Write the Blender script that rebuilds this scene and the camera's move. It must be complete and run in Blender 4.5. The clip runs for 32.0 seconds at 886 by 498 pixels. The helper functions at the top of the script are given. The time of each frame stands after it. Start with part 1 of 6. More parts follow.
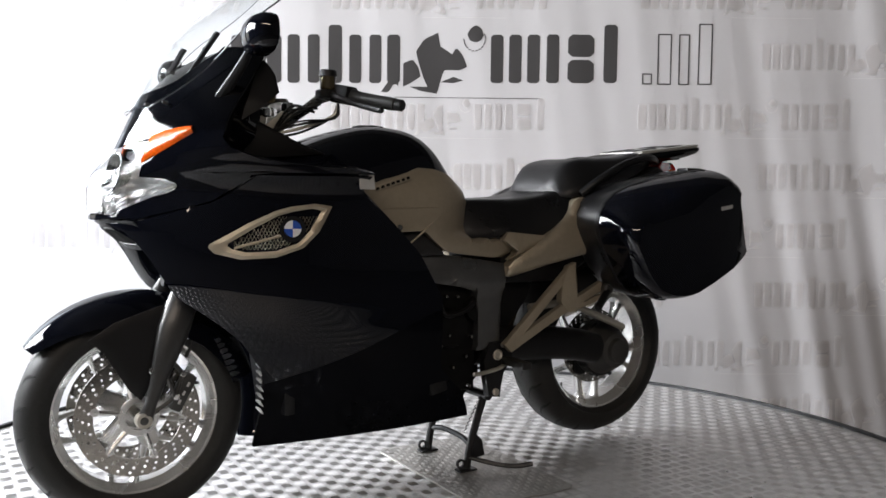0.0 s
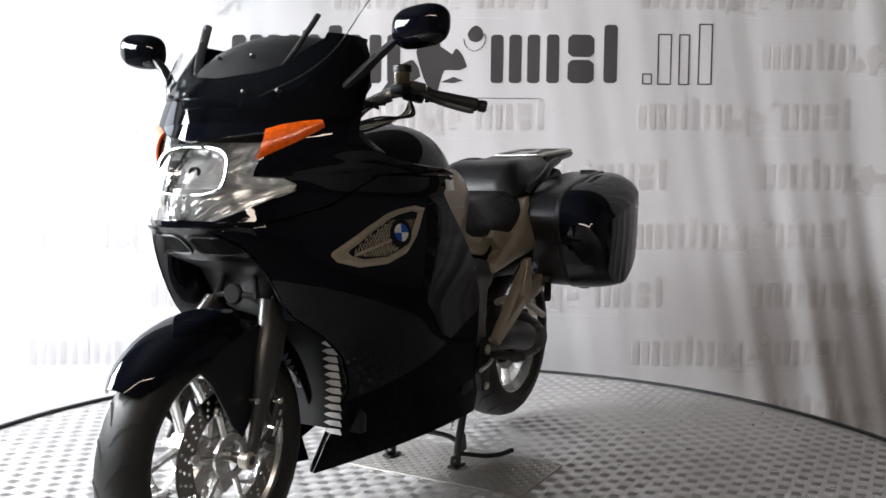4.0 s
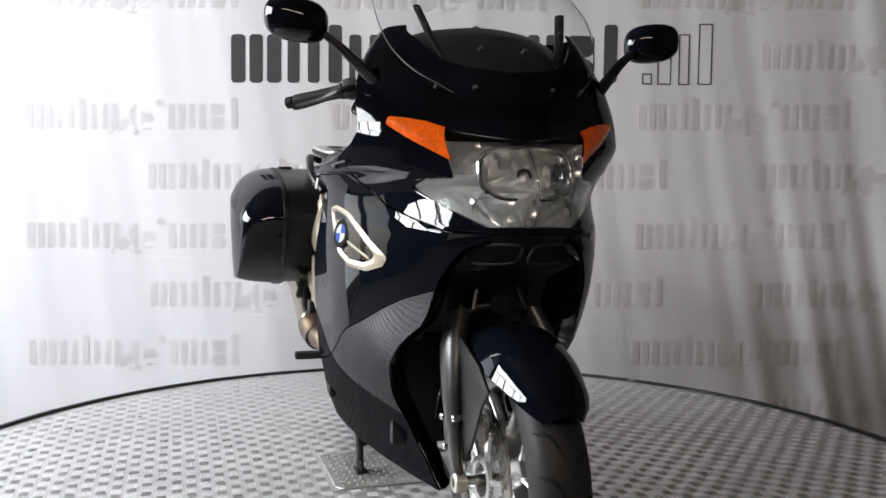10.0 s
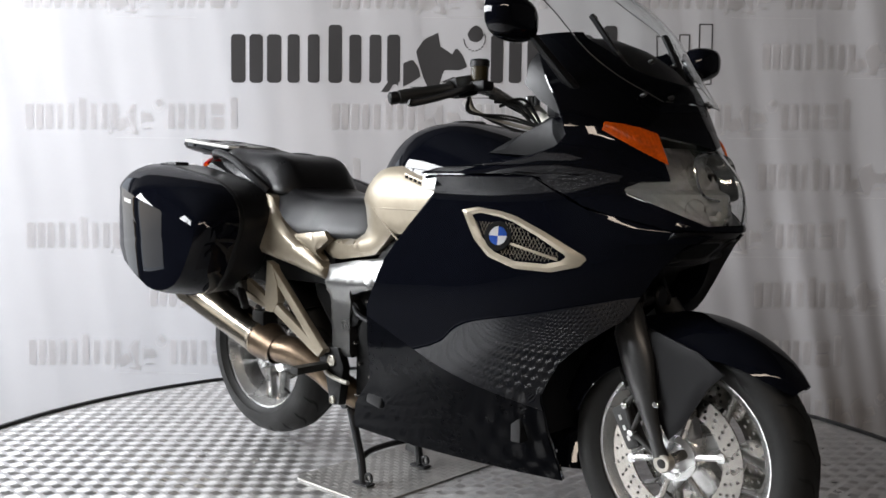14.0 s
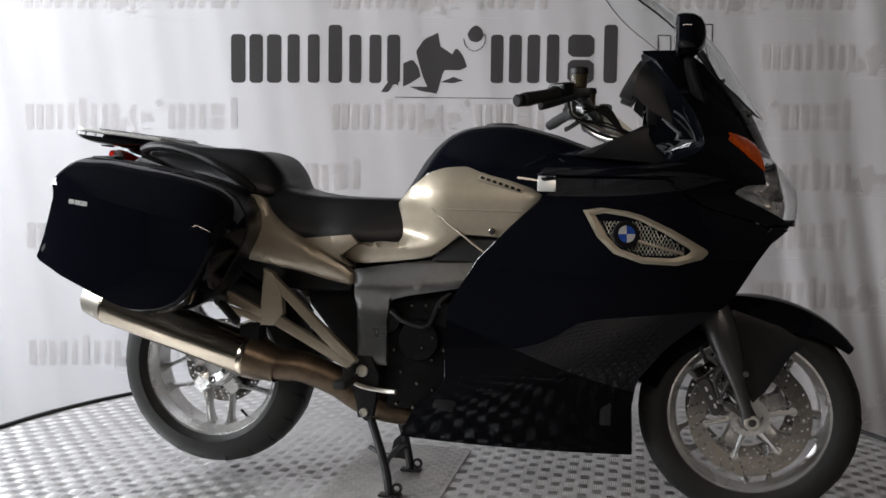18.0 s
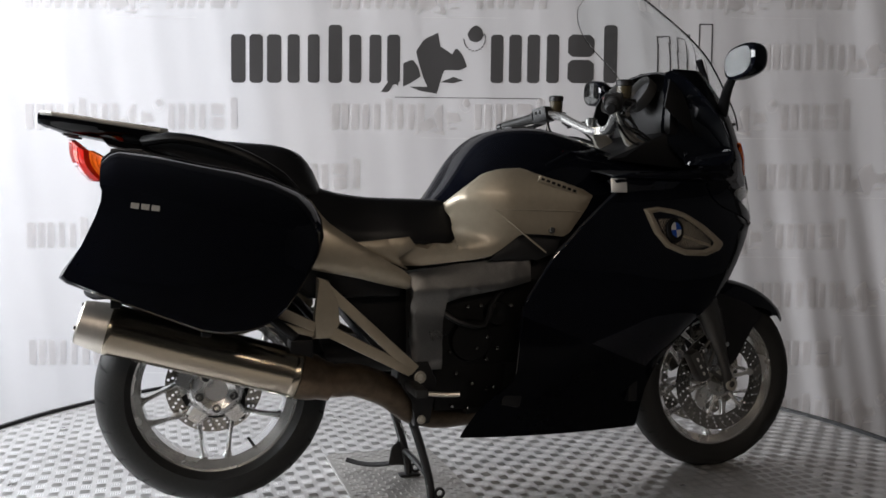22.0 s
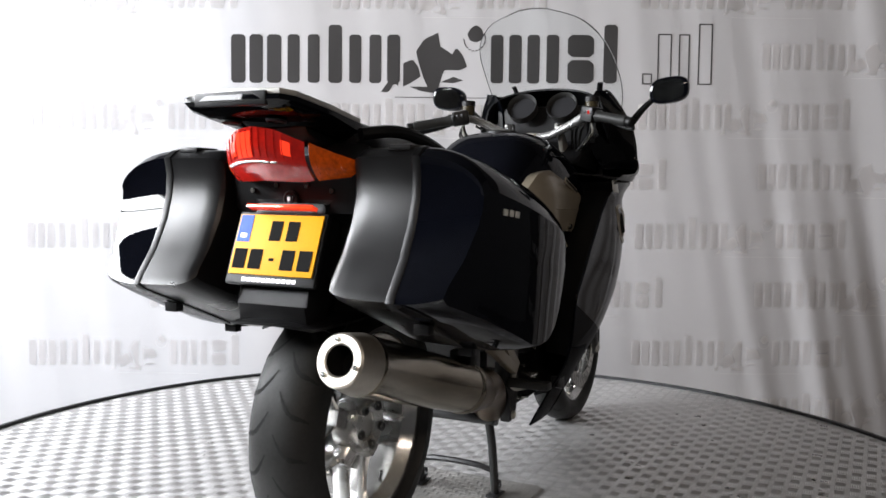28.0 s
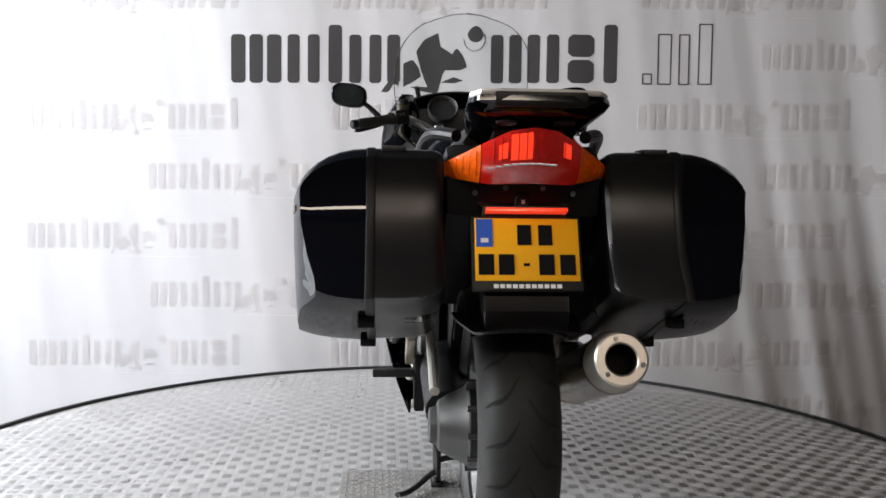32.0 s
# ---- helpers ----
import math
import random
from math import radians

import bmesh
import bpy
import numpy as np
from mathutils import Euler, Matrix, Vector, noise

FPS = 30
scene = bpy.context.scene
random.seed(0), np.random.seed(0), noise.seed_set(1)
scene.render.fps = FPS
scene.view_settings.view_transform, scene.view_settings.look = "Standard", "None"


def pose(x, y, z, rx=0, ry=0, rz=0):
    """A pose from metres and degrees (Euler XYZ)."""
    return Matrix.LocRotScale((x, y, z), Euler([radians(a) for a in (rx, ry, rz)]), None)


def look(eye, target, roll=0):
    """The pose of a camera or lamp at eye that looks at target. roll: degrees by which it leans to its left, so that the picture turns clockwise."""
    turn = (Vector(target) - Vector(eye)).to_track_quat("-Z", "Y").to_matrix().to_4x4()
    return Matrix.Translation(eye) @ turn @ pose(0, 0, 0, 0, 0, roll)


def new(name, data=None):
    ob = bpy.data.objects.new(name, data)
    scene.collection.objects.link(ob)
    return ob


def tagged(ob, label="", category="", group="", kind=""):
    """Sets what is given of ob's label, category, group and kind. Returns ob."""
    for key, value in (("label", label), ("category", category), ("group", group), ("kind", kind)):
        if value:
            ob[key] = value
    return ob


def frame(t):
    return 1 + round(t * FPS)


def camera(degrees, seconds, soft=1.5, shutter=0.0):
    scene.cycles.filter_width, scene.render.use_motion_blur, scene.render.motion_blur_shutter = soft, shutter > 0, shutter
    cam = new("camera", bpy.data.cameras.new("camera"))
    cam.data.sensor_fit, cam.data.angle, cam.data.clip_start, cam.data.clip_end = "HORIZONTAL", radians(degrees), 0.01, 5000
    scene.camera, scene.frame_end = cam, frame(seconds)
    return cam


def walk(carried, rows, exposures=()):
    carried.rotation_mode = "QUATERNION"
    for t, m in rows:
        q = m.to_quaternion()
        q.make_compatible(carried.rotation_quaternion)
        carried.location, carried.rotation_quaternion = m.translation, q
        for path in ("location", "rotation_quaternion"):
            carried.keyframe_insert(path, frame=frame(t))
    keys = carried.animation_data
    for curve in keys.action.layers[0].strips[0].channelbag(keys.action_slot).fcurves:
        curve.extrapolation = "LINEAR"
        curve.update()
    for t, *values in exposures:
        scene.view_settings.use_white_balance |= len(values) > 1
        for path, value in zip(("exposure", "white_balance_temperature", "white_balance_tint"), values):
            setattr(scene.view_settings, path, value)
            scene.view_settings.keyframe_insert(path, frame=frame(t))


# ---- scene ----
# ---------------------------------------------------------------- camera and path
cam = camera(53.6, 32.0, soft=1.6)
EYE = Vector((0.0, -2.6894, 0.8872))
AIM = EYE + 3.0 * Vector((math.sin(radians(0.098)) * math.cos(radians(-3.725)),
                          math.cos(radians(0.098)) * math.cos(radians(-3.725)),
                          math.sin(radians(-3.725))))
CAM_POSE = look(EYE, AIM, 0.688)
walk(cam, [(0.0, CAM_POSE), (32.0, CAM_POSE)],
     [(0.0, 0.08), (2.0, 0.2), (4.0, 0.16), (6.0, -0.11), (9.0, -0.32), (11.0, -0.31), (14.0, -0.56), (17.0, -0.63), (19.0, -0.56), (23.0, -0.46), (25.0, -0.29), (28.0, -0.11), (30.0, -0.19), (32.0, -0.19)])

# ---------------------------------------------------------------- light
world = bpy.data.worlds.new("world")
scene.world = world
world.use_nodes = True
_n = world.node_tree.nodes
_sky = _n.new("ShaderNodeTexSky")
_sky.sky_type, _sky.sun_disc = "NISHITA", False
_sky.sun_elevation, _sky.sun_rotation = radians(38), radians(-70)
world.node_tree.links.new(_sky.outputs[0], _n["Background"].inputs[0])
_n["Background"].inputs[1].default_value = 0.1


def area(name, eye, target, sx, sy, watts, colour):
    d = bpy.data.lights.new(name, "AREA")
    d.shape, d.size, d.size_y, d.energy, d.color = "RECTANGLE", sx, sy, watts, colour
    ob = new(name, d)
    ob.matrix_world = look(eye, target)
    return ob


DAY = (0.94, 0.962, 1.0)
# daylight in the opening of the window behind the banner and the tall window in the side wall
area("window_light_back", (-1.86, 1.99, 1.06), (-1.86, 1.0, 1.06), 1.86, 2.9, 24, (0.76, 0.87, 1.0))
area("window_light_open", (-3.86, 2.2, 1.2), (-3.86, 1.0, 1.2), 2.0, 2.6, 55, (0.84, 0.91, 1.0))
# unseen low source, added to brighten reflections in the cases' rear faces
area("low_side_light", (-4.97, 1.05, 0.95), (0.0, 0.6, 0.95), 1.4, 1.9, 17, (0.84, 0.91, 1.0))
area("window_light_side", (-4.97, -0.7, 2.60), (-0.2, -0.7, 0.3), 4.6, 1.3, 1050, DAY)
# warm fill from no seen source, added to lift the banner's right side
area("front_fill_light", (0.5, -5.97, 3.45), (0.5, 0, 1.0), 4.6, 0.22, 112, (1.0, 0.84, 0.70))


# ---------------------------------------------------------------- materials
def mat(name, colour, rough=0.5, metal=0.0, coat=0.0, coat_rough=0.03, grain=0.0, scale=60.0, bump=0.0, bscale=None,
        spread=0.0, transmission=0.0, ior=1.45, emit=None, emit_strength=0.0, stretch=(1, 1, 1), smudge=0.0, spec=0.5):
    m = bpy.data.materials.new(name)
    m.use_nodes = True
    nt = m.node_tree
    p = nt.nodes["Principled BSDF"]
    p.inputs["Base Color"].default_value = (*colour, 1)
    p.inputs["Roughness"].default_value = rough
    p.inputs["Metallic"].default_value = metal
    p.inputs["Coat Weight"].default_value = coat
    p.inputs["Coat Roughness"].default_value = coat_rough
    p.inputs["Transmission Weight"].default_value = transmission
    p.inputs["IOR"].default_value = ior
    p.inputs["Specular IOR Level"].default_value = spec
    if emit:
        p.inputs["Emission Color"].default_value = (*emit, 1)
        p.inputs["Emission Strength"].default_value = emit_strength
    tc = nt.nodes.new("ShaderNodeTexCoord")
    mp = nt.nodes.new("ShaderNodeMapping")
    mp.inputs["Scale"].default_value = stretch
    nt.links.new(tc.outputs["Object"], mp.inputs["Vector"])
    if grain > 0:
        fine = nt.nodes.new("ShaderNodeTexNoise")
        fine.inputs["Scale"].default_value, fine.inputs["Detail"].default_value = scale, 5
        broad = nt.nodes.new("ShaderNodeTexNoise")
        broad.inputs["Scale"].default_value, broad.inputs["Detail"].default_value = scale * 0.07, 3
        add = nt.nodes.new("ShaderNodeMath")
        add.operation = "ADD"
        nt.links.new(mp.outputs[0], fine.inputs["Vector"])
        nt.links.new(mp.outputs[0], broad.inputs["Vector"])
        nt.links.new(fine.outputs["Fac"], add.inputs[0])
        nt.links.new(broad.outputs["Fac"], add.inputs[1])
        rr = nt.nodes.new("ShaderNodeMapRange")
        rr.inputs["From Min"].default_value, rr.inputs["From Max"].default_value = 0.6, 1.4
        rr.inputs["To Min"].default_value, rr.inputs["To Max"].default_value = 1 - grain, 1 + grain
        nt.links.new(add.outputs[0], rr.inputs["Value"])
        mul = nt.nodes.new("ShaderNodeVectorMath")
        mul.operation = "SCALE"
        mul.inputs[0].default_value = colour
        nt.links.new(rr.outputs[0], mul.inputs["Scale"])
        nt.links.new(mul.outputs[0], p.inputs["Base Color"])
    if spread > 0:
        sn = nt.nodes.new("ShaderNodeTexNoise")
        sn.inputs["Scale"].default_value, sn.inputs["Detail"].default_value = (smudge or 9.0), 6
        nt.links.new(mp.outputs[0], sn.inputs["Vector"])
        r2 = nt.nodes.new("ShaderNodeMapRange")
        r2.inputs["From Min"].default_value, r2.inputs["From Max"].default_value = 0.3, 0.7
        r2.inputs["To Min"].default_value, r2.inputs["To Max"].default_value = max(0.01, rough - spread), rough + spread
        nt.links.new(sn.outputs["Fac"], r2.inputs["Value"])
        nt.links.new(r2.outputs[0], p.inputs["Roughness"])
    if bump > 0:
        bn = nt.nodes.new("ShaderNodeTexNoise")
        bn.inputs["Scale"].default_value, bn.inputs["Detail"].default_value = bscale or scale, 4
        nt.links.new(mp.outputs[0], bn.inputs["Vector"])
        bp_ = nt.nodes.new("ShaderNodeBump")
        bp_.inputs["Strength"].default_value, bp_.inputs["Distance"].default_value = bump, 0.002
        nt.links.new(bn.outputs["Fac"], bp_.inputs["Height"])
        nt.links.new(bp_.outputs[0], p.inputs["Normal"])
    return m


PAINT = mat("black_paint", (0.0024, 0.0028, 0.0048), rough=0.5, coat=0.52, coat_rough=0.015, grain=0.25, scale=400, spec=0.0)
# PAINT under a full coat, to strengthen the highlights along panel edges
EDGE = mat("full_coat_black_paint_edge", (0.0014, 0.0017, 0.0032), rough=0.5, coat=1.0, coat_rough=0.03, grain=0.25, scale=400, spec=0.0)
# thin coat, set to mute the deck's reflection in the lower panel
BELLY = mat("low_coat_black_paint", (0.002, 0.0022, 0.0032), rough=0.5, coat=0.12, coat_rough=0.08, grain=0.3, scale=60, spec=0.0)
FORK = mat("silver_grey_fork_casting", (0.058, 0.058, 0.057), rough=0.34, metal=0.6, grain=0.12, scale=200, bump=0.1, bscale=600, spread=0.08)
SATIN = mat("satin_black_paint", (0.0016, 0.0018, 0.0026), rough=0.42, coat=0.4, coat_rough=0.04, grain=0.2, scale=400, spec=0.0, spread=0.05)
CASE_SHELL = mat("black_case_plastic", (0.006, 0.006, 0.0065), rough=0.30, spec=0.4, grain=0.2, scale=300, bump=0.08, bscale=900, spread=0.04)
PLASTIC = mat("black_plastic", (0.0045, 0.0045, 0.005), rough=0.42, spec=0.3, grain=0.2, scale=300, bump=0.15, bscale=900, spread=0.08)
PLASTIC_GREY = mat("dark_grey_plastic", (0.016, 0.016, 0.017), rough=0.4, spec=0.35, grain=0.15, scale=300, bump=0.15, bscale=900, spread=0.08)
CHAMPAGNE = mat("champagne_metallic_paint", (0.315, 0.272, 0.205), rough=0.42, metal=0.5, coat=0.4, coat_rough=0.08, grain=0.08, scale=900, spread=0.05)
VINYL = mat("black_vinyl", (0.006, 0.006, 0.0066), rough=0.34, spec=0.38, grain=0.15, scale=200, bump=0.35, bscale=500, spread=0.07)
RUBBER = mat("tyre_rubber", (0.013, 0.013, 0.0125), rough=0.55, spec=0.3, grain=0.25, scale=120, bump=0.2, bscale=300, spread=0.1)
GROOVE = mat("tyre_groove_shade", (0.004, 0.004, 0.004), rough=0.9)
ALLOY = mat("silver_painted_alloy", (0.60, 0.60, 0.59), rough=0.25, metal=0.8, coat=0.3, grain=0.08, scale=150, spread=0.08)
CAST = mat("grey_cast_aluminium", (0.048, 0.048, 0.047), rough=0.45, metal=0.55, grain=0.15, scale=250, bump=0.2, bscale=600, spread=0.08)
CAST_LIGHT = mat("light_cast_aluminium", (0.45, 0.43, 0.38), rough=0.4, metal=0.7, grain=0.12, scale=200, bump=0.1, bscale=600, spread=0.08)
STEEL = mat("brake_disc_steel", (0.30, 0.285, 0.26), rough=0.22, metal=1.0, grain=0.12, scale=120, spread=0.08)
TITAN = mat("brushed_steel_silencer", (0.32, 0.28, 0.22), rough=0.19, metal=1.0, grain=0.15, scale=40, stretch=(1, 9, 9), spread=0.05, bump=0.05, bscale=80)
CAP_STEEL = mat("satin_steel_cap", (0.48, 0.45, 0.40), rough=0.42, metal=0.9, grain=0.12, scale=60, spread=0.06)
HEADER = mat("heat_stained_steel_pipe", (0.13, 0.095, 0.065), rough=0.4, metal=0.9, grain=0.4, scale=40, spread=0.1)
CHROME = mat("polished_metal", (0.72, 0.72, 0.70), rough=0.12, metal=1.0, grain=0.05, scale=80)
MIRROR = mat("mirror_glass", (0.52, 0.54, 0.53), rough=0.01, metal=1.0)
BLACK_STEEL = mat("black_powder_coated_steel", (0.012, 0.012, 0.013), rough=0.4, metal=0.2, grain=0.3, scale=150, spread=0.1)
FRAME_CAST = mat("dull_cast_frame", (0.15, 0.15, 0.147), rough=0.34, metal=0.9, grain=0.15, scale=250, bump=0.2, bscale=600, spread=0.08)
ENGINE = mat("black_engine_casing", (0.003, 0.003, 0.003), rough=0.5, spec=0.15, grain=0.3, scale=90, bump=0.3, bscale=250)
RADIATOR = mat("radiator_fin_aluminium", (0.78, 0.78, 0.78), rough=0.4, metal=0.4, grain=0.1)
GLASS = mat("clear_lens", (0.97, 0.98, 0.98), rough=0.02, transmission=1.0, ior=1.22)
SCREEN = mat("clear_screen_acrylic", (0.93, 0.95, 0.95), rough=0.01, transmission=1.0, ior=1.08)
AMBER = mat("amber_lens", (0.60, 0.085, 0.002), rough=0.25, coat=0.5, coat_rough=0.04, spec=0.3, grain=0.45, scale=110, bump=0.55, bscale=150)
RED_LENS = mat("red_lens", (0.52, 0.012, 0.007), rough=0.1, coat=0.9, grain=0.25, scale=90, bump=0.5, bscale=120)
RED_LIT = mat("lit_red_lens", (0.8, 0.03, 0.01), rough=0.1, coat=0.9, emit=(1.0, 0.06, 0.02), emit_strength=0.9)
YELLOW = mat("yellow_plate", (0.90, 0.42, 0.004), rough=0.5, spec=0.2, grain=0.05, scale=200)
BLUE = mat("blue_enamel", (0.02, 0.10, 0.5), rough=0.45, spec=0.25, grain=0.08)
WHITE = mat("white_enamel", (0.8, 0.8, 0.8), rough=0.2, coat=0.5)
INK = mat("black_ink", (0.006, 0.006, 0.006), rough=0.85, spec=0.15)
RACK = mat("silver_grey_rack_paint", (0.40, 0.395, 0.375), rough=0.4, metal=0.5, coat=0.3, coat_rough=0.1, grain=0.08, scale=300, spread=0.05)
LETTER = mat("silver_letter", (0.62, 0.62, 0.6), rough=0.3, metal=0.6)
MESH_MAT = mat("champagne_grille", (0.21, 0.185, 0.142), rough=0.35, metal=0.6)
WHITE_LENS = mat("ribbed_reflector", (0.93, 0.93, 0.94), rough=0.17, metal=0.65, bump=0.1, bscale=90)
DIAL = mat("dial_face", (0.02, 0.02, 0.022), rough=0.3, coat=0.5)

PLATE_ALU = mat("aluminium_tread_plate", (0.59, 0.585, 0.58), rough=0.44, metal=0.8, grain=0.24, scale=30, spread=0.1, bump=0.06, bscale=400)
WORN_ALU = mat("worn_aluminium_sheet", (0.46, 0.45, 0.43), rough=0.42, metal=0.8, grain=0.3, scale=18, spread=0.1, bump=0.06, bscale=400)
TREAD = mat("worn_tread_bars", (0.72, 0.715, 0.71), rough=0.34, metal=0.8, grain=0.12, scale=40, spread=0.08)
TRIM = mat("black_rubber_trim", (0.015, 0.015, 0.017), rough=0.45, grain=0.2, scale=60)
WALL = mat("grey_plaster", (0.045, 0.044, 0.044), rough=0.85, grain=0.12, scale=8, bump=0.2, bscale=40)
ROOF = mat("dark_ceiling_board", (0.05, 0.05, 0.05), rough=0.9, grain=0.15, scale=6)
CONCRETE = mat("concrete_floor", (0.035, 0.034, 0.033), rough=0.8, grain=0.2, scale=5, bump=0.2, bscale=30)
FRAME_WHITE = mat("white_window_frame", (0.7, 0.7, 0.7), rough=0.5, grain=0.04, scale=20)


def cloth(name, colour, through_, grain):
    """Thin woven fabric: part of the light is let through."""
    m = bpy.data.materials.new(name)
    m.use_nodes = True
    nt = m.node_tree
    out = nt.nodes["Material Output"]
    nt.nodes.remove(nt.nodes["Principled BSDF"])
    tc = nt.nodes.new("ShaderNodeTexCoord")
    ns = nt.nodes.new("ShaderNodeTexNoise")
    ns.inputs["Scale"].default_value, ns.inputs["Detail"].default_value = 2.2, 6
    nt.links.new(tc.outputs["Object"], ns.inputs["Vector"])
    rr = nt.nodes.new("ShaderNodeMapRange")
    rr.inputs["To Min"].default_value, rr.inputs["To Max"].default_value = 1 - grain, 1 + grain
    nt.links.new(ns.outputs["Fac"], rr.inputs["Value"])
    mul = nt.nodes.new("ShaderNodeVectorMath")
    mul.operation = "SCALE"
    mul.inputs[0].default_value = colour
    nt.links.new(rr.outputs[0], mul.inputs["Scale"])
    wv = nt.nodes.new("ShaderNodeTexNoise")
    wv.inputs["Scale"].default_value = 900
    nt.links.new(tc.outputs["Object"], wv.inputs["Vector"])
    bm_ = nt.nodes.new("ShaderNodeBump")
    bm_.inputs["Strength"].default_value, bm_.inputs["Distance"].default_value = 0.15, 0.001
    nt.links.new(wv.outputs["Fac"], bm_.inputs["Height"])
    d = nt.nodes.new("ShaderNodeBsdfDiffuse")
    t = nt.nodes.new("ShaderNodeBsdfTranslucent")
    for b in (d, t):
        nt.links.new(mul.outputs[0], b.inputs["Color"])
        nt.links.new(bm_.outputs[0], b.inputs["Normal"])
    mix = nt.nodes.new("ShaderNodeMixShader")
    mix.inputs[0].default_value = through_
    nt.links.new(d.outputs[0], mix.inputs[1])
    nt.links.new(t.outputs[0], mix.inputs[2])
    nt.links.new(mix.outputs[0], out.inputs[0])
    return m


FABRIC = cloth("white_banner_fabric", (0.66, 0.645, 0.655), 0.22, 0.05)
PRINT_DARK = cloth("dark_grey_print", (0.11, 0.105, 0.105), 0.5, 0.08)
PRINT_PALE = cloth("pale_grey_print", (0.865, 0.848, 0.842), 0.81, 0.06)


# ---------------------------------------------------------------- building tools
def finish(bm, name, material, smooth=True, angle=32):
    bmesh.ops.recalc_face_normals(bm, faces=bm.faces)
    me = bpy.data.meshes.new(name)
    if smooth:
        for f in bm.faces:
            f.smooth = True
        for e in bm.edges:
            if len(e.link_faces) == 2 and e.calc_face_angle(0) > radians(angle):
                e.smooth = False
    bm.to_mesh(me)
    bm.free()
    me.materials.append(material)
    return me


def part(name, bm, material, parent, label="", smooth=True, angle=32):
    ob = new(name, finish(bm, name, material, smooth, angle))
    ob.parent = parent
    if label:
        ob["label"] = label
    return ob


def flat(name, verts, faces, material, parent=None, smooth=False):
    me = bpy.data.meshes.new(name)
    me.from_pydata(verts, [], faces)
    if smooth:
        me.polygons.foreach_set("use_smooth", [True] * len(me.polygons))
    me.materials.append(material)
    me.update()
    ob = new(name, me)
    ob.parent = parent
    return ob


def box(bm, x0, x1, y0, y1, z0, z1, bevel=0.0, m=None):
    vs = [bm.verts.new((x, y, z)) for x in (x0, x1) for y in (y0, y1) for z in (z0, z1)]
    fs = [bm.faces.new([vs[i] for i in q]) for q in ((0, 1, 3, 2), (4, 6, 7, 5), (0, 4, 5, 1), (2, 3, 7, 6), (0, 2, 6, 4), (1, 5, 7, 3))]
    es = {e for f in fs for e in f.edges}
    if m is not None:
        bmesh.ops.transform(bm, matrix=m, verts=vs)
    if bevel > 0:
        bmesh.ops.bevel(bm, geom=list(es), offset=bevel, segments=2, profile=0.6, affect="EDGES")
    return vs


def ring_loft(bm, rings, close=True, caps=True):
    """Skin from ring to ring; every ring has the same number of points."""
    vr = [[bm.verts.new(p) for p in r] for r in rings]
    n = len(rings[0])
    for a, b in zip(vr, vr[1:]):
        for i in range(n if close else n - 1):
            j = (i + 1) % n
            try:
                bm.faces.new((a[i], a[j], b[j], b[i]))
            except ValueError:
                pass
    if caps and close:
        for r in (vr[0], vr[-1]):
            try:
                bm.faces.new(r)
            except ValueError:
                pass
    return vr


def tube(bm, pts, r, seg=10, caps=True, r_end=None, flatten=1.0):
    pts = [Vector(p) for p in pts]
    rings, up = [], None
    for i, p in enumerate(pts):
        d = (pts[min(i + 1, len(pts) - 1)] - pts[max(i - 1, 0)]).normalized()
        if up is None:
            up = Vector((0, 0, 1)) if abs(d.z) < 0.9 else Vector((1, 0, 0))
        side = d.cross(up).normalized()
        up = side.cross(d).normalized()
        rad = r if r_end is None else r + (r_end - r) * i / (len(pts) - 1)
        rings.append([p + side * math.cos(2 * math.pi * k / seg) * rad + up * math.sin(2 * math.pi * k / seg) * rad * flatten for k in range(seg)])
    ring_loft(bm, rings, True, caps)


def curve_pts(pts, n=8):
    """Catmull-Rom points through pts."""
    p = [Vector(q) for q in pts]
    p = [2 * p[0] - p[1]] + p + [2 * p[-1] - p[-2]]
    out = []
    for i in range(1, len(p) - 2):
        for k in range(n):
            t = k / n
            a, b, c, d = p[i - 1:i + 3]
            out.append(0.5 * ((2 * b) + (c - a) * t + (2 * a - 5 * b + 4 * c - d) * t * t + (3 * b - a - 3 * c + d) * t ** 3))
    out.append(p[-2])
    return out


def cyl(bm, a, b, r, seg=16, r2=None, bevel=0.0):
    a, b = Vector(a), Vector(b)
    d = (b - a)
    L = d.length
    prof = [(0, r), (L, r2 if r2 is not None else r)]
    if bevel:
        prof = [(0, r - bevel), (bevel, r), (L - bevel, prof[1][1]), (L, prof[1][1] - bevel)]
    lathe(bm, prof, a, d, seg)


def lathe(bm, prof, origin=(0, 0, 0), axis=(0, 1, 0), seg=32, caps=True, closed=False):
    """Turn a profile of (along, radius) about an axis."""
    ax = Vector(axis).normalized()
    u = ax.orthogonal().normalized()
    if abs(ax.y) > 0.99:
        u = Vector((1, 0, 0))
    w = ax.cross(u)
    o = Vector(origin)
    if closed:
        prof = list(prof) + [prof[0]]
    rings = [[o + ax * a + (u * math.cos(2 * math.pi * k / seg) + w * math.sin(2 * math.pi * k / seg)) * r for k in range(seg)] for a, r in prof]
    ring_loft(bm, rings, True, caps and not closed)
    if closed:
        bmesh.ops.remove_doubles(bm, verts=bm.verts, dist=1e-6)


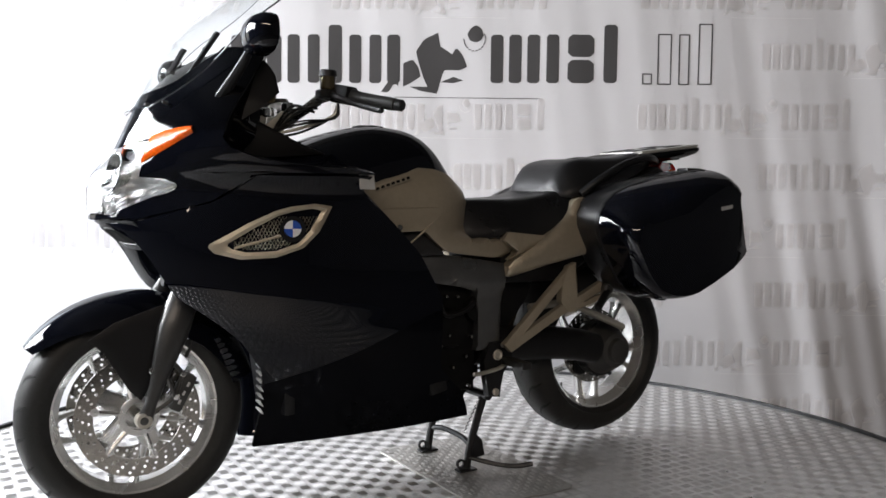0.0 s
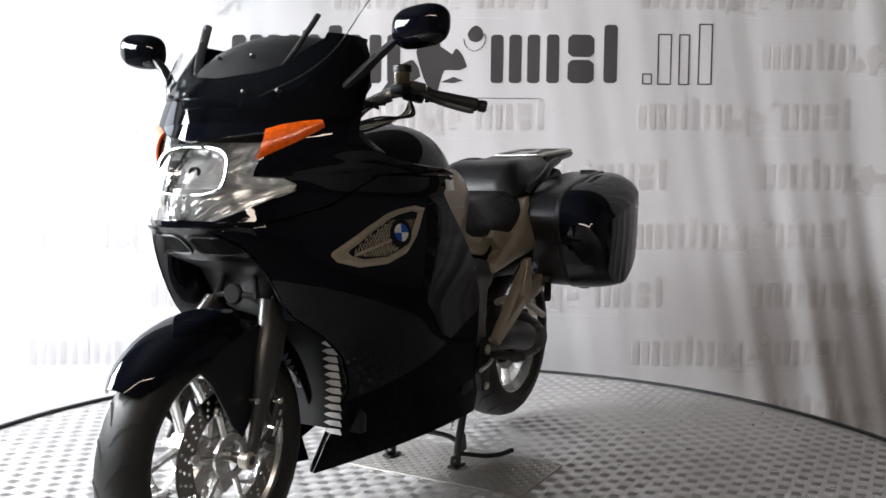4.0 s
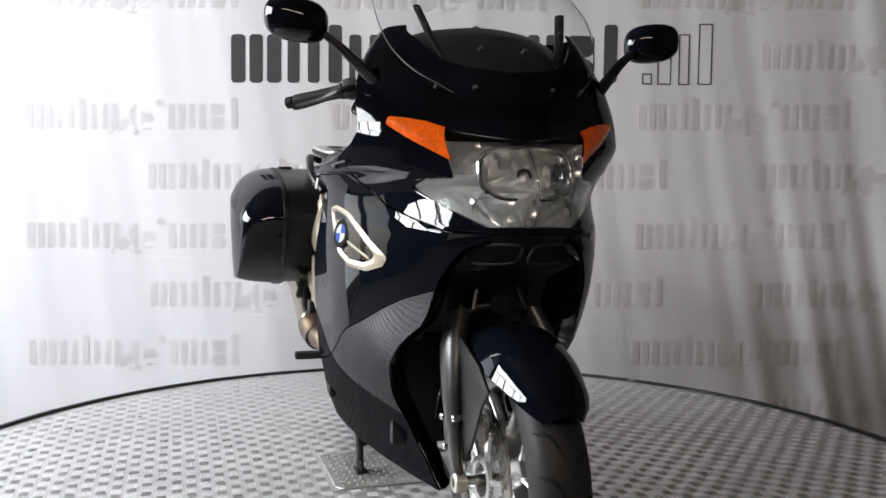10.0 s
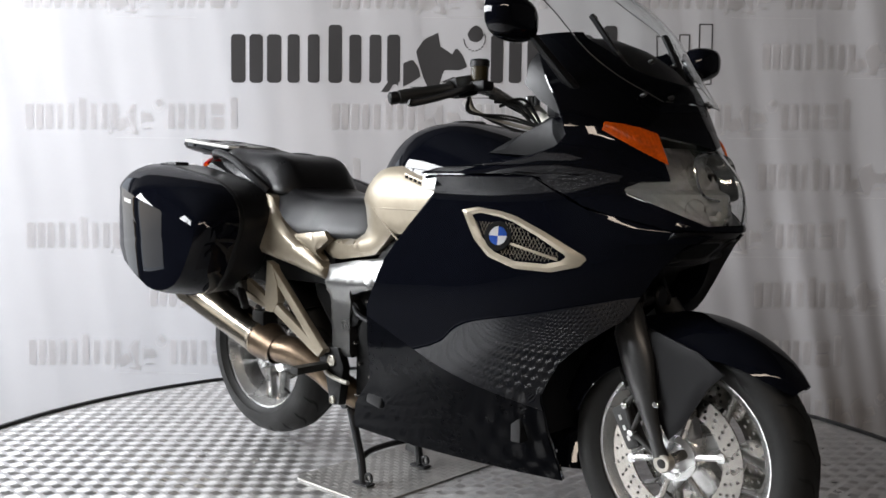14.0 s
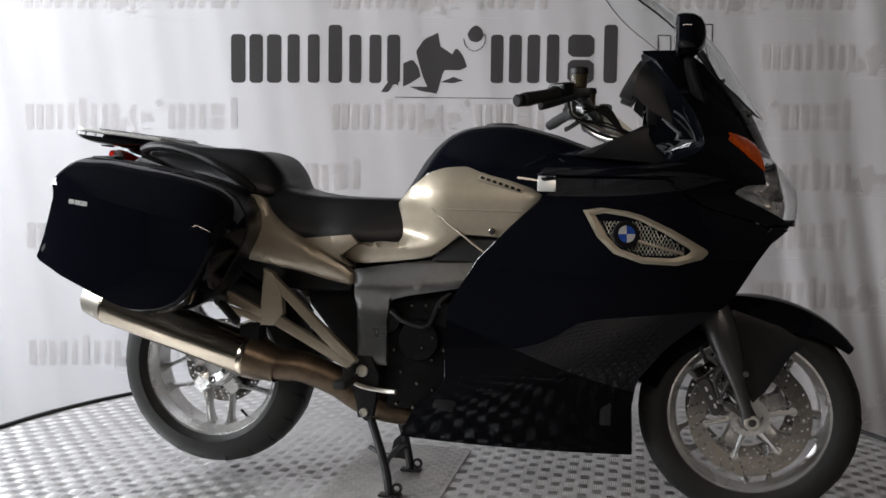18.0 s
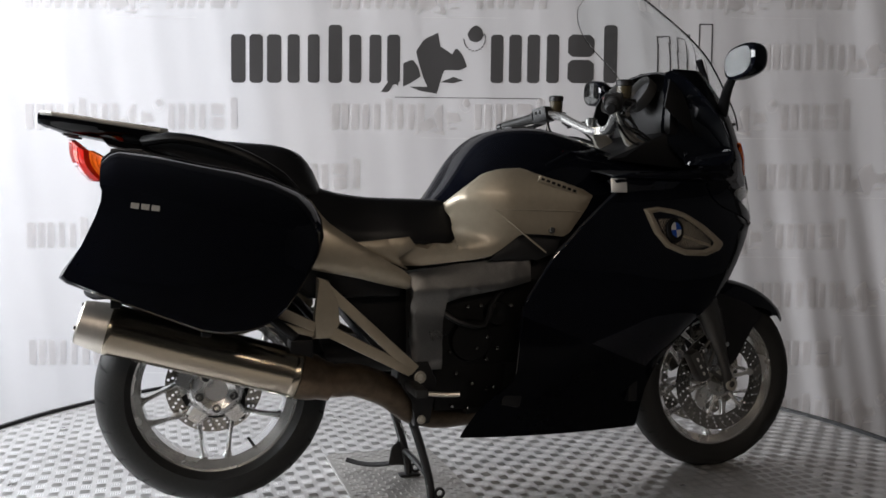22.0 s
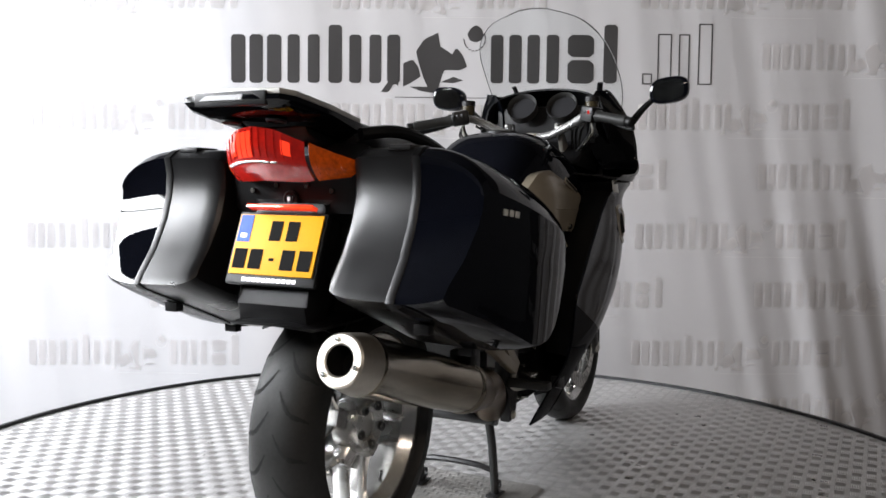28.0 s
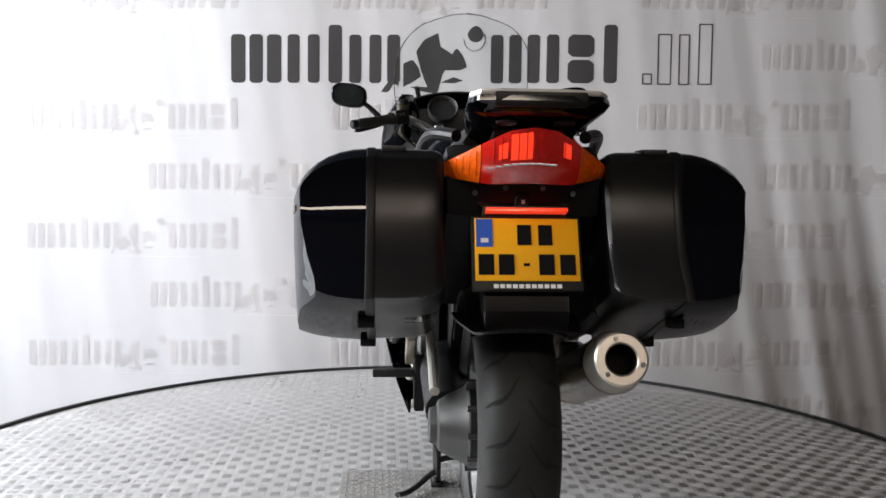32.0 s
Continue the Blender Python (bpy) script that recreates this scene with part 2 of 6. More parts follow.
def plate(bm, poly, y0, y1, bevel=0.004, plane="xz"):
    """A polygon of (x, z) with thickness from y0 to y1 and rounded edges."""
    def at(p, q):
        return (p[0], q, p[1]) if plane == "xz" else ((q, p[0], p[1]) if plane == "yz" else (p[0], p[1], q))
    a = [bm.verts.new(at(p, y0)) for p in poly]
    b = [bm.verts.new(at(p, y1)) for p in poly]
    n = len(poly)
    fa, fb = bm.faces.new(a), bm.faces.new(b)
    for i in range(n):
        bm.faces.new((a[i], a[(i + 1) % n], b[(i + 1) % n], b[i]))
    if bevel > 0:
        es = list(set(fa.edges) | set(fb.edges))
        bmesh.ops.bevel(bm, geom=es, offset=bevel, segments=2, profile=0.6, affect="EDGES")
    return a + b


def lin(t, table):
    """Piecewise linear look-up."""
    if t <= table[0][0]:
        return table[0][1]
    for (a, u), (b, v) in zip(table, table[1:]):
        if t <= b:
            return u + (v - u) * (t - a) / (b - a)
    return table[-1][1]


def smooth_lin(t, table):
    """Look-up with eased tangents."""
    if t <= table[0][0]:
        return table[0][1]
    if t >= table[-1][0]:
        return table[-1][1]
    for i in range(len(table) - 1):
        (a, u), (b, v) = table[i], table[i + 1]
        if a <= t <= b:
            m0 = (v - table[i - 1][1]) / (b - table[i - 1][0]) if i > 0 else (v - u) / (b - a)
            m1 = (table[i + 2][1] - u) / (table[i + 2][0] - a) if i + 2 < len(table) else (v - u) / (b - a)
            s, h = (t - a) / (b - a), b - a
            return ((2 * s ** 3 - 3 * s * s + 1) * u + (s ** 3 - 2 * s * s + s) * h * m0 + (-2 * s ** 3 + 3 * s * s) * v + (s ** 3 - s * s) * h * m1)


def sheet(bm, grid, thick):
    """A curved panel from a grid of points, with real thickness away from its outer face."""
    rows, cols = len(grid), len(grid[0])
    nrm = []
    for i in range(rows):
        line = []
        for j in range(cols):
            du = grid[min(i + 1, rows - 1)][j] - grid[max(i - 1, 0)][j]
            dv = grid[i][min(j + 1, cols - 1)] - grid[i][max(j - 1, 0)]
            n = du.cross(dv)
            line.append(n.normalized() if n.length > 1e-12 else Vector((0, 0, 0)))
        nrm.append(line)
    a = [[bm.verts.new(p) for p in r] for r in grid]
    b = [[bm.verts.new(grid[i][j] + nrm[i][j] * thick) for j in range(cols)] for i in range(rows)]

    def quad(*v):
        try:
            bm.faces.new(v)
        except ValueError:
            pass
    for i in range(rows - 1):
        for j in range(cols - 1):
            quad(a[i][j], a[i][j + 1], a[i + 1][j + 1], a[i + 1][j])
            quad(b[i][j], b[i + 1][j], b[i + 1][j + 1], b[i][j + 1])
    for i in range(rows - 1):
        quad(a[i][0], a[i + 1][0], b[i + 1][0], b[i][0])
        quad(a[i][-1], b[i][-1], b[i + 1][-1], a[i + 1][-1])
    for j in range(cols - 1):
        quad(a[0][j], b[0][j], b[0][j + 1], a[0][j + 1])
        quad(a[-1][j], a[-1][j + 1], b[-1][j + 1], b[-1][j])


# ---------------------------------------------------------------- the room
LOW = -0.46            # the hall's floor lies below the platform
X0, X1, Y0, Y1, TOP = -5.0, 4.6, -6.0, 1.935, 4.4


def structure(name, bm, material, label):
    ob = new(name, finish(bm, name, material, False))
    return tagged(ob, label, name.split("_")[0], kind="structure")


bm = bmesh.new()
box(bm, X0 - 0.2, X1 + 0.2, Y0 - 0.2, Y1 + 0.4, LOW - 0.12, LOW)
structure("floor", bm, CONCRETE, "grey concrete floor of the showroom hall")
bm = bmesh.new()
box(bm, X0 - 0.2, X1 + 0.2, Y0 - 0.2, Y1 + 0.4, TOP, TOP + 0.12)
structure("ceiling", bm, ROOF, "dark flat ceiling")
bm = bmesh.new()      # back wall with the window behind the banner
box(bm, -0.920, X1, Y1, Y1 + 0.2, LOW, TOP)
box(bm, -4.9, -0.920, Y1, Y1 + 0.2, 2.55, TOP)
box(bm, -4.9, -0.920, Y1, Y1 + 0.2, LOW, -0.4)
box(bm, X0, -4.9, Y1, Y1 + 0.2, LOW, TOP)
structure("wall_back", bm, WALL, "plastered wall with a wide window opening behind the banner")
bm = bmesh.new()      # side wall with a long row of windows
box(bm, X0 - 0.2, X0, Y0, -3.0, LOW, TOP)
box(bm, X0 - 0.2, X0, 1.76, Y1 + 0.2, LOW, TOP)
box(bm, X0 - 0.2, X0, -3.0, 1.76, 3.3, TOP)
box(bm, X0 - 0.2, X0, -3.0, 0.34, LOW, 2.0)
box(bm, X0 - 0.2, X0, 0.34, 1.76, LOW, 0.0)
structure("wall_side", bm, WALL, "plastered side wall with a long high window opening")
bm = bmesh.new()
box(bm, X1, X1 + 0.2, Y0, Y1 + 0.2, LOW, TOP)
structure("wall_far", bm, WALL, "plain plastered wall in the shade")
# unseen wall, slotted only to let the front fill through
bm = bmesh.new()
box(bm, X0, X1, Y0 - 0.2, Y0, LOW, 3.34)
box(bm, X0, X1, Y0 - 0.2, Y0, 3.56, TOP)
box(bm, X0, -1.8, Y0 - 0.2, Y0, 3.34, 3.56)
box(bm, 2.8, X1, Y0 - 0.2, Y0, 3.34, 3.56)
structure("wall_front", bm, WALL, "plastered wall with a narrow high slot for the fill light")

bm = bmesh.new()
for k in range(1, 5):
    y = -3.0 + 0.92 * k
    box(bm, X0 - 0.02, X0 + 0.06, y - 0.045, y + 0.045, 2.0, 3.3)
box(bm, X0 - 0.02, X0 + 0.058, -3.0, 1.6, 2.62, 2.68)
structure("window_1", bm, FRAME_WHITE, "white mullions of the long high side window")

# ---------------------------------------------------------------- the banner
BANNER_Y = 1.84


def fold(x, z):
    """Depth of the hanging cloth at a place: nearly flat, gathered in slanting folds at one side."""
    g = min(1.0, max(0.0, (x - 0.95) / 1.1)) ** 1.3 * 0.52 * max(0.42, 1.30 - 0.66 * z)
    s = x + 0.17 * (z - 1.0)
    d = g * (0.020 * math.sin(s * 12.5 + 0.5) + 0.010 * math.sin(s * 23.0 + 1.3) + 0.0055 * math.sin(s * 41 + z * 2))
    d += 0.006 * math.sin(x * 3.1 + z * 1.2) + 0.0022 * math.sin(s * 15.0 + 0.6) + 0.0008 * math.sin(s * 38.0)
    return BANNER_Y + d


def cloth_sheet(name, x0, x1, z0, z1, nx, nz, material):
    vs = [(x0 + (x1 - x0) * i / nx, fold(x0 + (x1 - x0) * i / nx, z0 + (z1 - z0) * k / nz), z0 + (z1 - z0) * k / nz) for k in range(nz + 1) for i in range(nx + 1)]
    fs = [(k * (nx + 1) + i, k * (nx + 1) + i + 1, (k + 1) * (nx + 1) + i + 1, (k + 1) * (nx + 1) + i) for k in range(nz) for i in range(nx)]
    return flat(name, vs, fs, material, None, True)


banner = new("banner")
tagged(banner, "white fabric banner with grey printed shapes, hanging in folds", "banner")
sheet_ob = cloth_sheet("cloth", -2.83, 3.6, LOW + 0.02, 2.6, 500, 40, FABRIC)
sheet_ob.parent = banner


def printed(verts, faces, pts, lift=0.0013):
    """A printed patch that follows the cloth: pts is a closed outline in (x, z), cut into strips."""
    x0, x1 = min(p[0] for p in pts), max(p[0] for p in pts)
    n = max(2, int((x1 - x0) / 0.012))
    edges = list(zip(pts, pts[1:] + pts[:1]))
    prev = None
    for i in range(n + 1):
        x = x0 + (x1 - x0) * min(max(i / n, 0.002), 0.998)
        zs = [a[1] + (b[1] - a[1]) * (x - a[0]) / (b[0] - a[0]) for a, b in edges if (a[0] - x) * (b[0] - x) < 0]
        if len(zs) < 2:
            prev = None
            continue
        lo, hi = min(zs), max(zs)
        k0 = len(verts)
        verts.extend([(x, fold(x, lo) - lift, lo), (x, fold(x, hi) - lift, hi)])
        if prev is not None:
            faces.append((prev, k0, k0 + 1, prev + 1))
        prev = k0


def bar(x, z, w, h, r=0.3):
    c = min(w, h) * r
    return [(x + c, z), (x + w - c, z), (x + w, z + c), (x + w, z + h - c), (x + w - c, z + h), (x + c, z + h), (x, z + h - c), (x, z + c)]


# stems of each block of the line: (start, width, extra height, lift) in units of the line's height
STEMS = [(0.00, 0.30, 0), (0.38, 0.28, 0), (0.74, 0.30, 0), (1.17, 0.25, 0), (1.59, 0.25, 0), (2.02, 0.28, 0.2), (2.45, 0.25, 0), (2.87, 0.25, 0), (3.24, 0.27, 0),
         (5.40, 0.26, 0), (5.78, 0.26, 0), (6.16, 0.26, 0), (6.56, 0.26, 0), (7.0, 0.55, -0.52), (7.0, 0.55, 0.0, 0.54), (7.75, 0.28, 0.2)]


def line_of_bars(x, z, h, material, name):
    """One printed line: a motif in the middle with a rule below it, and a block for each sign."""
    vs, fs = [], []
    sw = [[(3.16, -.19), (3.37, .10), (3.65, .42), (3.83, .49), (3.97, .31), (4.0, .14), (3.79, 0), (3.58, -.10), (3.44, .0), (3.33, -.19)],
          [(3.90, .66), (4.07, .91), (4.41, 1.07), (4.36, .80), (4.70, .59), (4.735, .77), (4.91, .56), (4.98, .35), (4.84, .28), (4.49, .28), (4.35, -.21), (4.14, -.07), (4.04, .17), (3.97, .38)],
          [(4.42, .03), (4.70, .14), (4.91, .07), (4.70, .01)],
          [(3.76, -.07), (4.14, -.07), (4.35, .03), (4.35, -.21), (4.0, -.16)],
          [(4.98, 1.02), (5.05, 1.15), (5.17, 1.21), (5.29, 1.13), (5.33, 1.0), (5.26, .88), (5.15, .85), (5.03, .90)]]
    sw += [[(5.135 + q * math.cos(a), 0.93 + 1.12 * q * math.sin(a)) for a, q in ((b, .24), (b + .35, .24), (b + .35, .215), (b, .215))] for b in [math.pi + .32 * k for k in range(11)]]
    for p in sw:
        printed(vs, fs, [(x + a * h * 0.985, z + 0.04 * h + b * h) for a, b in p])
    printed(vs, fs, bar(x + 3.4 * h, z - 0.26 * h, 3.1 * h, 0.015 * h, 0.2))
    motif = flat(name, vs, fs, material, banner)
    for st in STEMS:
        a, w, e = st[:3]
        lift_ = st[3] if len(st) > 3 else 0
        vs, fs = [], []
        printed(vs, fs, bar(x + a * h, z + 0.011 * a * h + lift_ * h, w * h, h * (1 + e - lift_), 0.18))
        flat("printed_bar", vs, fs, material, motif)


line_of_bars(-1.0833, 1.4306, 0.2450, PRINT_DARK, "printed_motif")


def outline_bar(vs, fs, x, z, w, h, t=0.007):
    for q in (bar(x, z, t, h), bar(x + w - t, z, t, h), bar(x, z, w, t), bar(x, z + h - t, w, t)):
        printed(vs, fs, q)


for q in ((1.0122, 1.4462, 0.0515, 0.0566), (1.0894, 1.4462, 0.0721, 0.2574), (1.1975, 1.4462, 0.0566, 0.2574), (1.2974, 1.4482, 0.0721, 0.3089)):
    vs, fs = [], []
    outline_bar(vs, fs, *q)
    flat("outlined_bar", vs, fs, PRINT_DARK, banner)
for row in range(9):
    zr = 1.8142 - 0.30528 * row
    for col in range(-1, 4):
        xr = -2.1436 + 1.5701 * col + (0.6281 if row % 2 else 0.0)
        if xr < -2.8 or xr > 3.3 or zr < LOW + 0.05:
            continue
        if row == 1 and -1.98 < xr < 1.56:
            continue
        line_of_bars(xr, zr + 0.0106 * xr, 0.1359, PRINT_PALE, "pale_printed_motif")

# ---------------------------------------------------------------- turntable
R_DISC, CELL = 1.685, 0.0424
turntable = new("turntable")
tagged(turntable, "round turntable platform covered in aluminium tread plate", "turntable")
bm = bmesh.new()
lathe(bm, [(LOW + 0.001, R_DISC - 0.06), (-0.06, R_DISC - 0.06), (-0.06, R_DISC), (-0.002, R_DISC), (0.0, R_DISC - 0.002)], (0, 0, 0), (0, 0, 1), 128)
part("deck", bm, PLATE_ALU, turntable, "silver aluminium deck")
bm = bmesh.new()
lathe(bm, [(-0.055, R_DISC + 0.002), (-0.055, R_DISC + 0.014), (0.006, R_DISC + 0.014), (0.012, R_DISC + 0.008), (0.012, R_DISC - 0.006), (0.001, R_DISC - 0.006)], (0, 0, 0), (0, 0, 1), 160, closed=True)
part("edge_trim", bm, TRIM, turntable, "black rubber edge trim")


def tread_bars(inside, cell, bars, length, width, height, z, extent):
    vs, fs = [], []
    n = int(extent / cell) + 1
    for i in range(-n, n):
        for j in range(-n, n):
            cx, cy = (i + 0.5) * cell, (j + 0.5) * cell
            if not inside(cx, cy):
                continue
            along_x = (i + j) % 2 == 0
            for b in range(bars):
                o = ((b + 0.5) / bars - 0.5) * cell * 0.78
                ax, ay = (1, 0) if along_x else (0, 1)
                px_, py_ = cx - ay * o, cy + ax * o
                k = len(vs)
                L, Wd = length / 2, width / 2
                for u, v, h in ((-L, 0, 0), (-L * 0.55, -Wd, 0), (L * 0.55, -Wd, 0), (L, 0, 0), (L * 0.55, Wd, 0), (-L * 0.55, Wd, 0), (-L * 0.6, 0, height), (L * 0.6, 0, height)):
                    vs.append((px_ + ax * u - ay * v, py_ + ay * u + ax * v, z + h))
                fs.extend([(k, k + 1, k + 6), (k + 1, k + 2, k + 7, k + 6), (k + 2, k + 3, k + 7), (k + 3, k + 4, k + 7), (k + 4, k + 5, k + 6, k + 7), (k + 5, k, k + 6)])
    return vs, fs


MAT_X0, MAT_X1, MAT_Y0, MAT_Y1 = -0.305, 0.05, -0.33, 0.30


def on_deck(x, y):
    return math.hypot(x, y) < R_DISC - 0.03 and not (MAT_X0 < x < MAT_X1 and MAT_Y0 < y < MAT_Y1)


vs, fs = tread_bars(on_deck, CELL, 5, 0.034, 0.0052, 0.0014, 0.0, R_DISC)
tagged(flat("tread_relief", vs, fs, TREAD, turntable), kind="stuff")
ground_plate = new("ground_plate")
tagged(ground_plate, "thin worn tread plate laid under the centre stand", "plate")
bm = bmesh.new()
c_ = 0.02
plate(bm, [(MAT_X0 + c_, MAT_Y0), (MAT_X1 - c_, MAT_Y0), (MAT_X1, MAT_Y0 + c_), (MAT_X1, MAT_Y1 - c_), (MAT_X1 - c_, MAT_Y1), (MAT_X0 + c_, MAT_Y1), (MAT_X0, MAT_Y1 - c_), (MAT_X0, MAT_Y0 + c_)], 0.0015, 0.0065, 0.001, "xy")
part("sheet_metal", bm, WORN_ALU, ground_plate, smooth=False)
vs, fs = tread_bars(lambda x, y: MAT_X0 + 0.015 < x < MAT_X1 - 0.015 and MAT_Y0 + 0.015 < y < MAT_Y1 - 0.015, 0.021, 1, 0.026, 0.0075, 0.0016, 0.0065, 0.5)
tagged(flat("tread_relief", vs, fs, WORN_ALU, ground_plate), kind="stuff")
# ---------------------------------------------------------------- the motorcycle (x forward, y to its left, z up)
bike = new("touring_motorcycle")
tagged(bike, "black and champagne touring motorcycle with side cases on its centre stand", "motorcycle")
SIDES = (("right", -1), ("left", 1))

KX = [(0.165, 0.95), (0.35, 0.78), (0.55, 0.52), (0.70, 0.5), (0.80, 0.52), (0.88, 0.70), (1.3, 0.70)]
WM = [(0.165, 0.172), (0.20, 0.195), (0.25, 0.217), (0.30, 0.238), (0.36, 0.258), (0.44, 0.278), (0.55, 0.290), (0.66, 0.302), (0.74, 0.305), (0.80, 0.304), (0.86, 0.303), (0.885, 0.308), (0.91, 0.321),
      (0.94, 0.332), (0.97, 0.335), (1.0, 0.332), (1.06, 0.320), (1.12, 0.298), (1.17, 0.272), (1.22, 0.240), (1.28, 0.19)]
XF = [(0.165, 0.74), (0.40, 0.80), (0.50, 0.85), (0.60, 0.905), (0.70, 0.955), (0.785, 0.985), (0.82, 0.998), (0.877, 1.002), (0.92, 0.987), (0.99, 0.93), (1.05, 0.90), (1.12, 0.865), (1.20, 0.81), (1.28, 0.74)]
XB = [(0.165, -0.10), (0.25, -0.02), (0.35, 0.10), (0.45, 0.28), (0.55, 0.40), (0.62, 0.42), (0.90, 0.42), (0.95, 0.53), (1.0, 0.63), (1.3, 0.64)]


def fair(x, z):
    """Half width of the fairing at a place."""
    wm, xf, xb = smooth_lin(z, WM), smooth_lin(z, XF), smooth_lin(z, XB)
    if x >= xb:
        u = min(1.0, (x - xb) / (xf - xb))
        return wm * max(0.0, 1 - u * u) ** lin(z, KX)
    return wm * (1 - 0.03 * ((xb - x) / 0.5) ** 2)


def fairing_panel(name, zs, xl, xr, material, s, nx=28, off=0.0, thick=0.005, label="", parent=None, ease=2.0, shift=None, follow=False):
    grid = []
    for z in zs:
        a, tip = lin(z, xl), smooth_lin(z, XF)
        b = tip if xr is None else lin(z, xr)
        b = tip if abs(b - tip) < 0.008 else b
        line = []
        for k in range(nx + 1):
            c = 1 - (1 - k / nx) ** ease
            x = a + (b - a) * c
            zz = shift(x, z) if shift else z
            for _ in range(3 if follow else 0):
                zz = shift(x, z)
                x = lin(zz, xl) + (lin(zz, xr) - lin(zz, xl)) * c
            if shift and b == tip and not follow:
                x = a + (smooth_lin(zz, XF) - a) * c
            x = min(x, smooth_lin(zz, XF))
            line.append(Vector((x, s * (fair(x, zz) + off), zz)))
        grid.append(line)
    bm = bmesh.new()
    sheet(bm, grid, thick * (1 if s > 0 else -1))
    return part(name, bm, material, parent or bike, label, angle=50)


def zspan(a, b, n):
    return [a + (b - a) * i / n for i in range(n + 1)]


LAMP = [(0.805, 0.998), (0.8165, 0.990), (0.818, 0.966), (0.86, 0.884), (0.892, 0.820), (0.902, 0.826), (0.912, 0.850), (0.917, 0.900), (0.93, 0.898), (0.96, 0.886), (0.99, 0.872), (1.013, 0.862)]


def brow(x, z):
    """The lamp's upper edge is a flat V, lowest on the centre line."""
    y = fair(x, 1.005)
    top = 0.984 + 0.029 * min(1.0, y / 0.155)
    if z <= 0.975:
        return z
    return 0.975 + (z - 0.975) * (top - 0.975) / 0.04 if z <= 1.015 else z


def belly(x, z):
    """The panel's lower edge rises towards the rear, and its rows follow the slanting seam."""
    seam = 0.556 - 0.165 * (min(0.70, max(0.09, x)) - 0.105) / 0.415
    z += (seam - 0.44) * max(0.0, 1 - abs(z - 0.44) / (0.272 if z < 0.44 else 0.30))
    return z + 0.045 * max(0.0, 0.58 - x) / 0.61 * max(0.0, 1 - (z - 0.168) / 0.13)


SEAM = [(0.80, 0.985), (0.812, 0.90), (0.855, 0.745), (0.895, 0.69), (0.925, 0.655), (0.932, 0.36)]
for side, s in SIDES:
    fairing_panel("upper_fairing", [0.806, 0.812, 0.8165, 0.818, 0.826, 0.834, 0.845, 0.86, 0.87, 0.88, 0.888, 0.892, 0.897, 0.902, 0.908, 0.912, 0.917, 0.922, 0.928, 0.935, 0.945, 0.955, 0.965, 0.975, 0.99, 1.003, 1.0135, 1.015] + [1.03],
                  [(0.80, 0.985), (0.812, 0.903), (0.855, 0.749), (0.895, 0.694), (0.925, 0.66), (0.935, 0.34), (0.945, 0.40), (0.952, 0.56), (0.965, 0.65), (0.985, 0.715), (1.01, 0.738), (1.05, 0.727), (1.09, 0.708), (1.175, 0.65), (1.23, 0.61), (1.246, 0.585)],
                  LAMP + [(1.0145, 0.862), (1.0149, 0.917), (1.02, 0.9135), (1.05, 0.90), (1.085, 0.8825), (1.12, 0.8645), (1.135, 0.845), (1.16, 0.80), (1.20, 0.755), (1.24, 0.70)], PAINT, s, shift=lambda x, z: brow(x, z) if 1.0136 < z < 1.0151 else z, label="glossy black upper fairing")
    fairing_panel("screen_cowl", zspan(1.03, 1.245, 15),
                  [(0.80, 0.985), (0.812, 0.903), (0.855, 0.749), (0.895, 0.694), (0.925, 0.66), (0.935, 0.34), (0.945, 0.40), (0.952, 0.56), (0.965, 0.65), (0.985, 0.715), (1.01, 0.738), (1.05, 0.727), (1.09, 0.708), (1.175, 0.65), (1.23, 0.61), (1.246, 0.585)],
                  LAMP + [(1.0145, 0.862), (1.0149, 0.917), (1.02, 0.9135), (1.05, 0.90), (1.085, 0.8825), (1.12, 0.8645), (1.135, 0.845), (1.16, 0.80), (1.20, 0.755), (1.24, 0.70)], SATIN, s, shift=lambda x, z: brow(x, z) if 1.0136 < z < 1.0151 else z, label="satin black cowl under the screen")
    side_panel = fairing_panel("side_fairing", zspan(0.44, 0.926, 26), [(0.16, -0.05), (0.20, -0.045), (0.24, -0.03), (0.30, 0.005), (0.37, 0.085), (0.40, 0.098), (0.5, 0.10), (0.587, 0.107), (0.715, 0.187), (0.80, 0.27), (0.896, 0.374), (0.93, 0.345)],
                  [(0.16, 0.585), (0.30, 0.578), (0.40, 0.592), (0.50, 0.668), (0.55, 0.73), (0.616, 0.822), (0.72, 0.885), (0.775, 0.928), (0.796, 0.972), (0.806, 0.90), (0.812, 0.893), (0.855, 0.739), (0.895, 0.684), (0.925, 0.65)], PAINT, s, nx=30, shift=belly, follow=True, label="glossy black side fairing panel")
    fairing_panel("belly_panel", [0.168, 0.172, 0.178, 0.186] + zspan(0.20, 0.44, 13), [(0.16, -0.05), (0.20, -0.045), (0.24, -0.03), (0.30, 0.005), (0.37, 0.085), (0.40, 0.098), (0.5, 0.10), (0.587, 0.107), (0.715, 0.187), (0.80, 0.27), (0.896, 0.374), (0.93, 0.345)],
                  [(0.16, 0.585), (0.30, 0.578), (0.40, 0.592), (0.50, 0.668), (0.55, 0.73), (0.616, 0.822), (0.72, 0.885), (0.775, 0.928), (0.796, 0.972), (0.806, 0.90), (0.812, 0.893), (0.855, 0.739), (0.895, 0.684), (0.925, 0.65)], BELLY, s, nx=30, shift=belly, follow=True, label="low-gloss black lower fairing panel")
    # seam of the belly panel and its lip
    bm = bmesh.new()
    pts = []
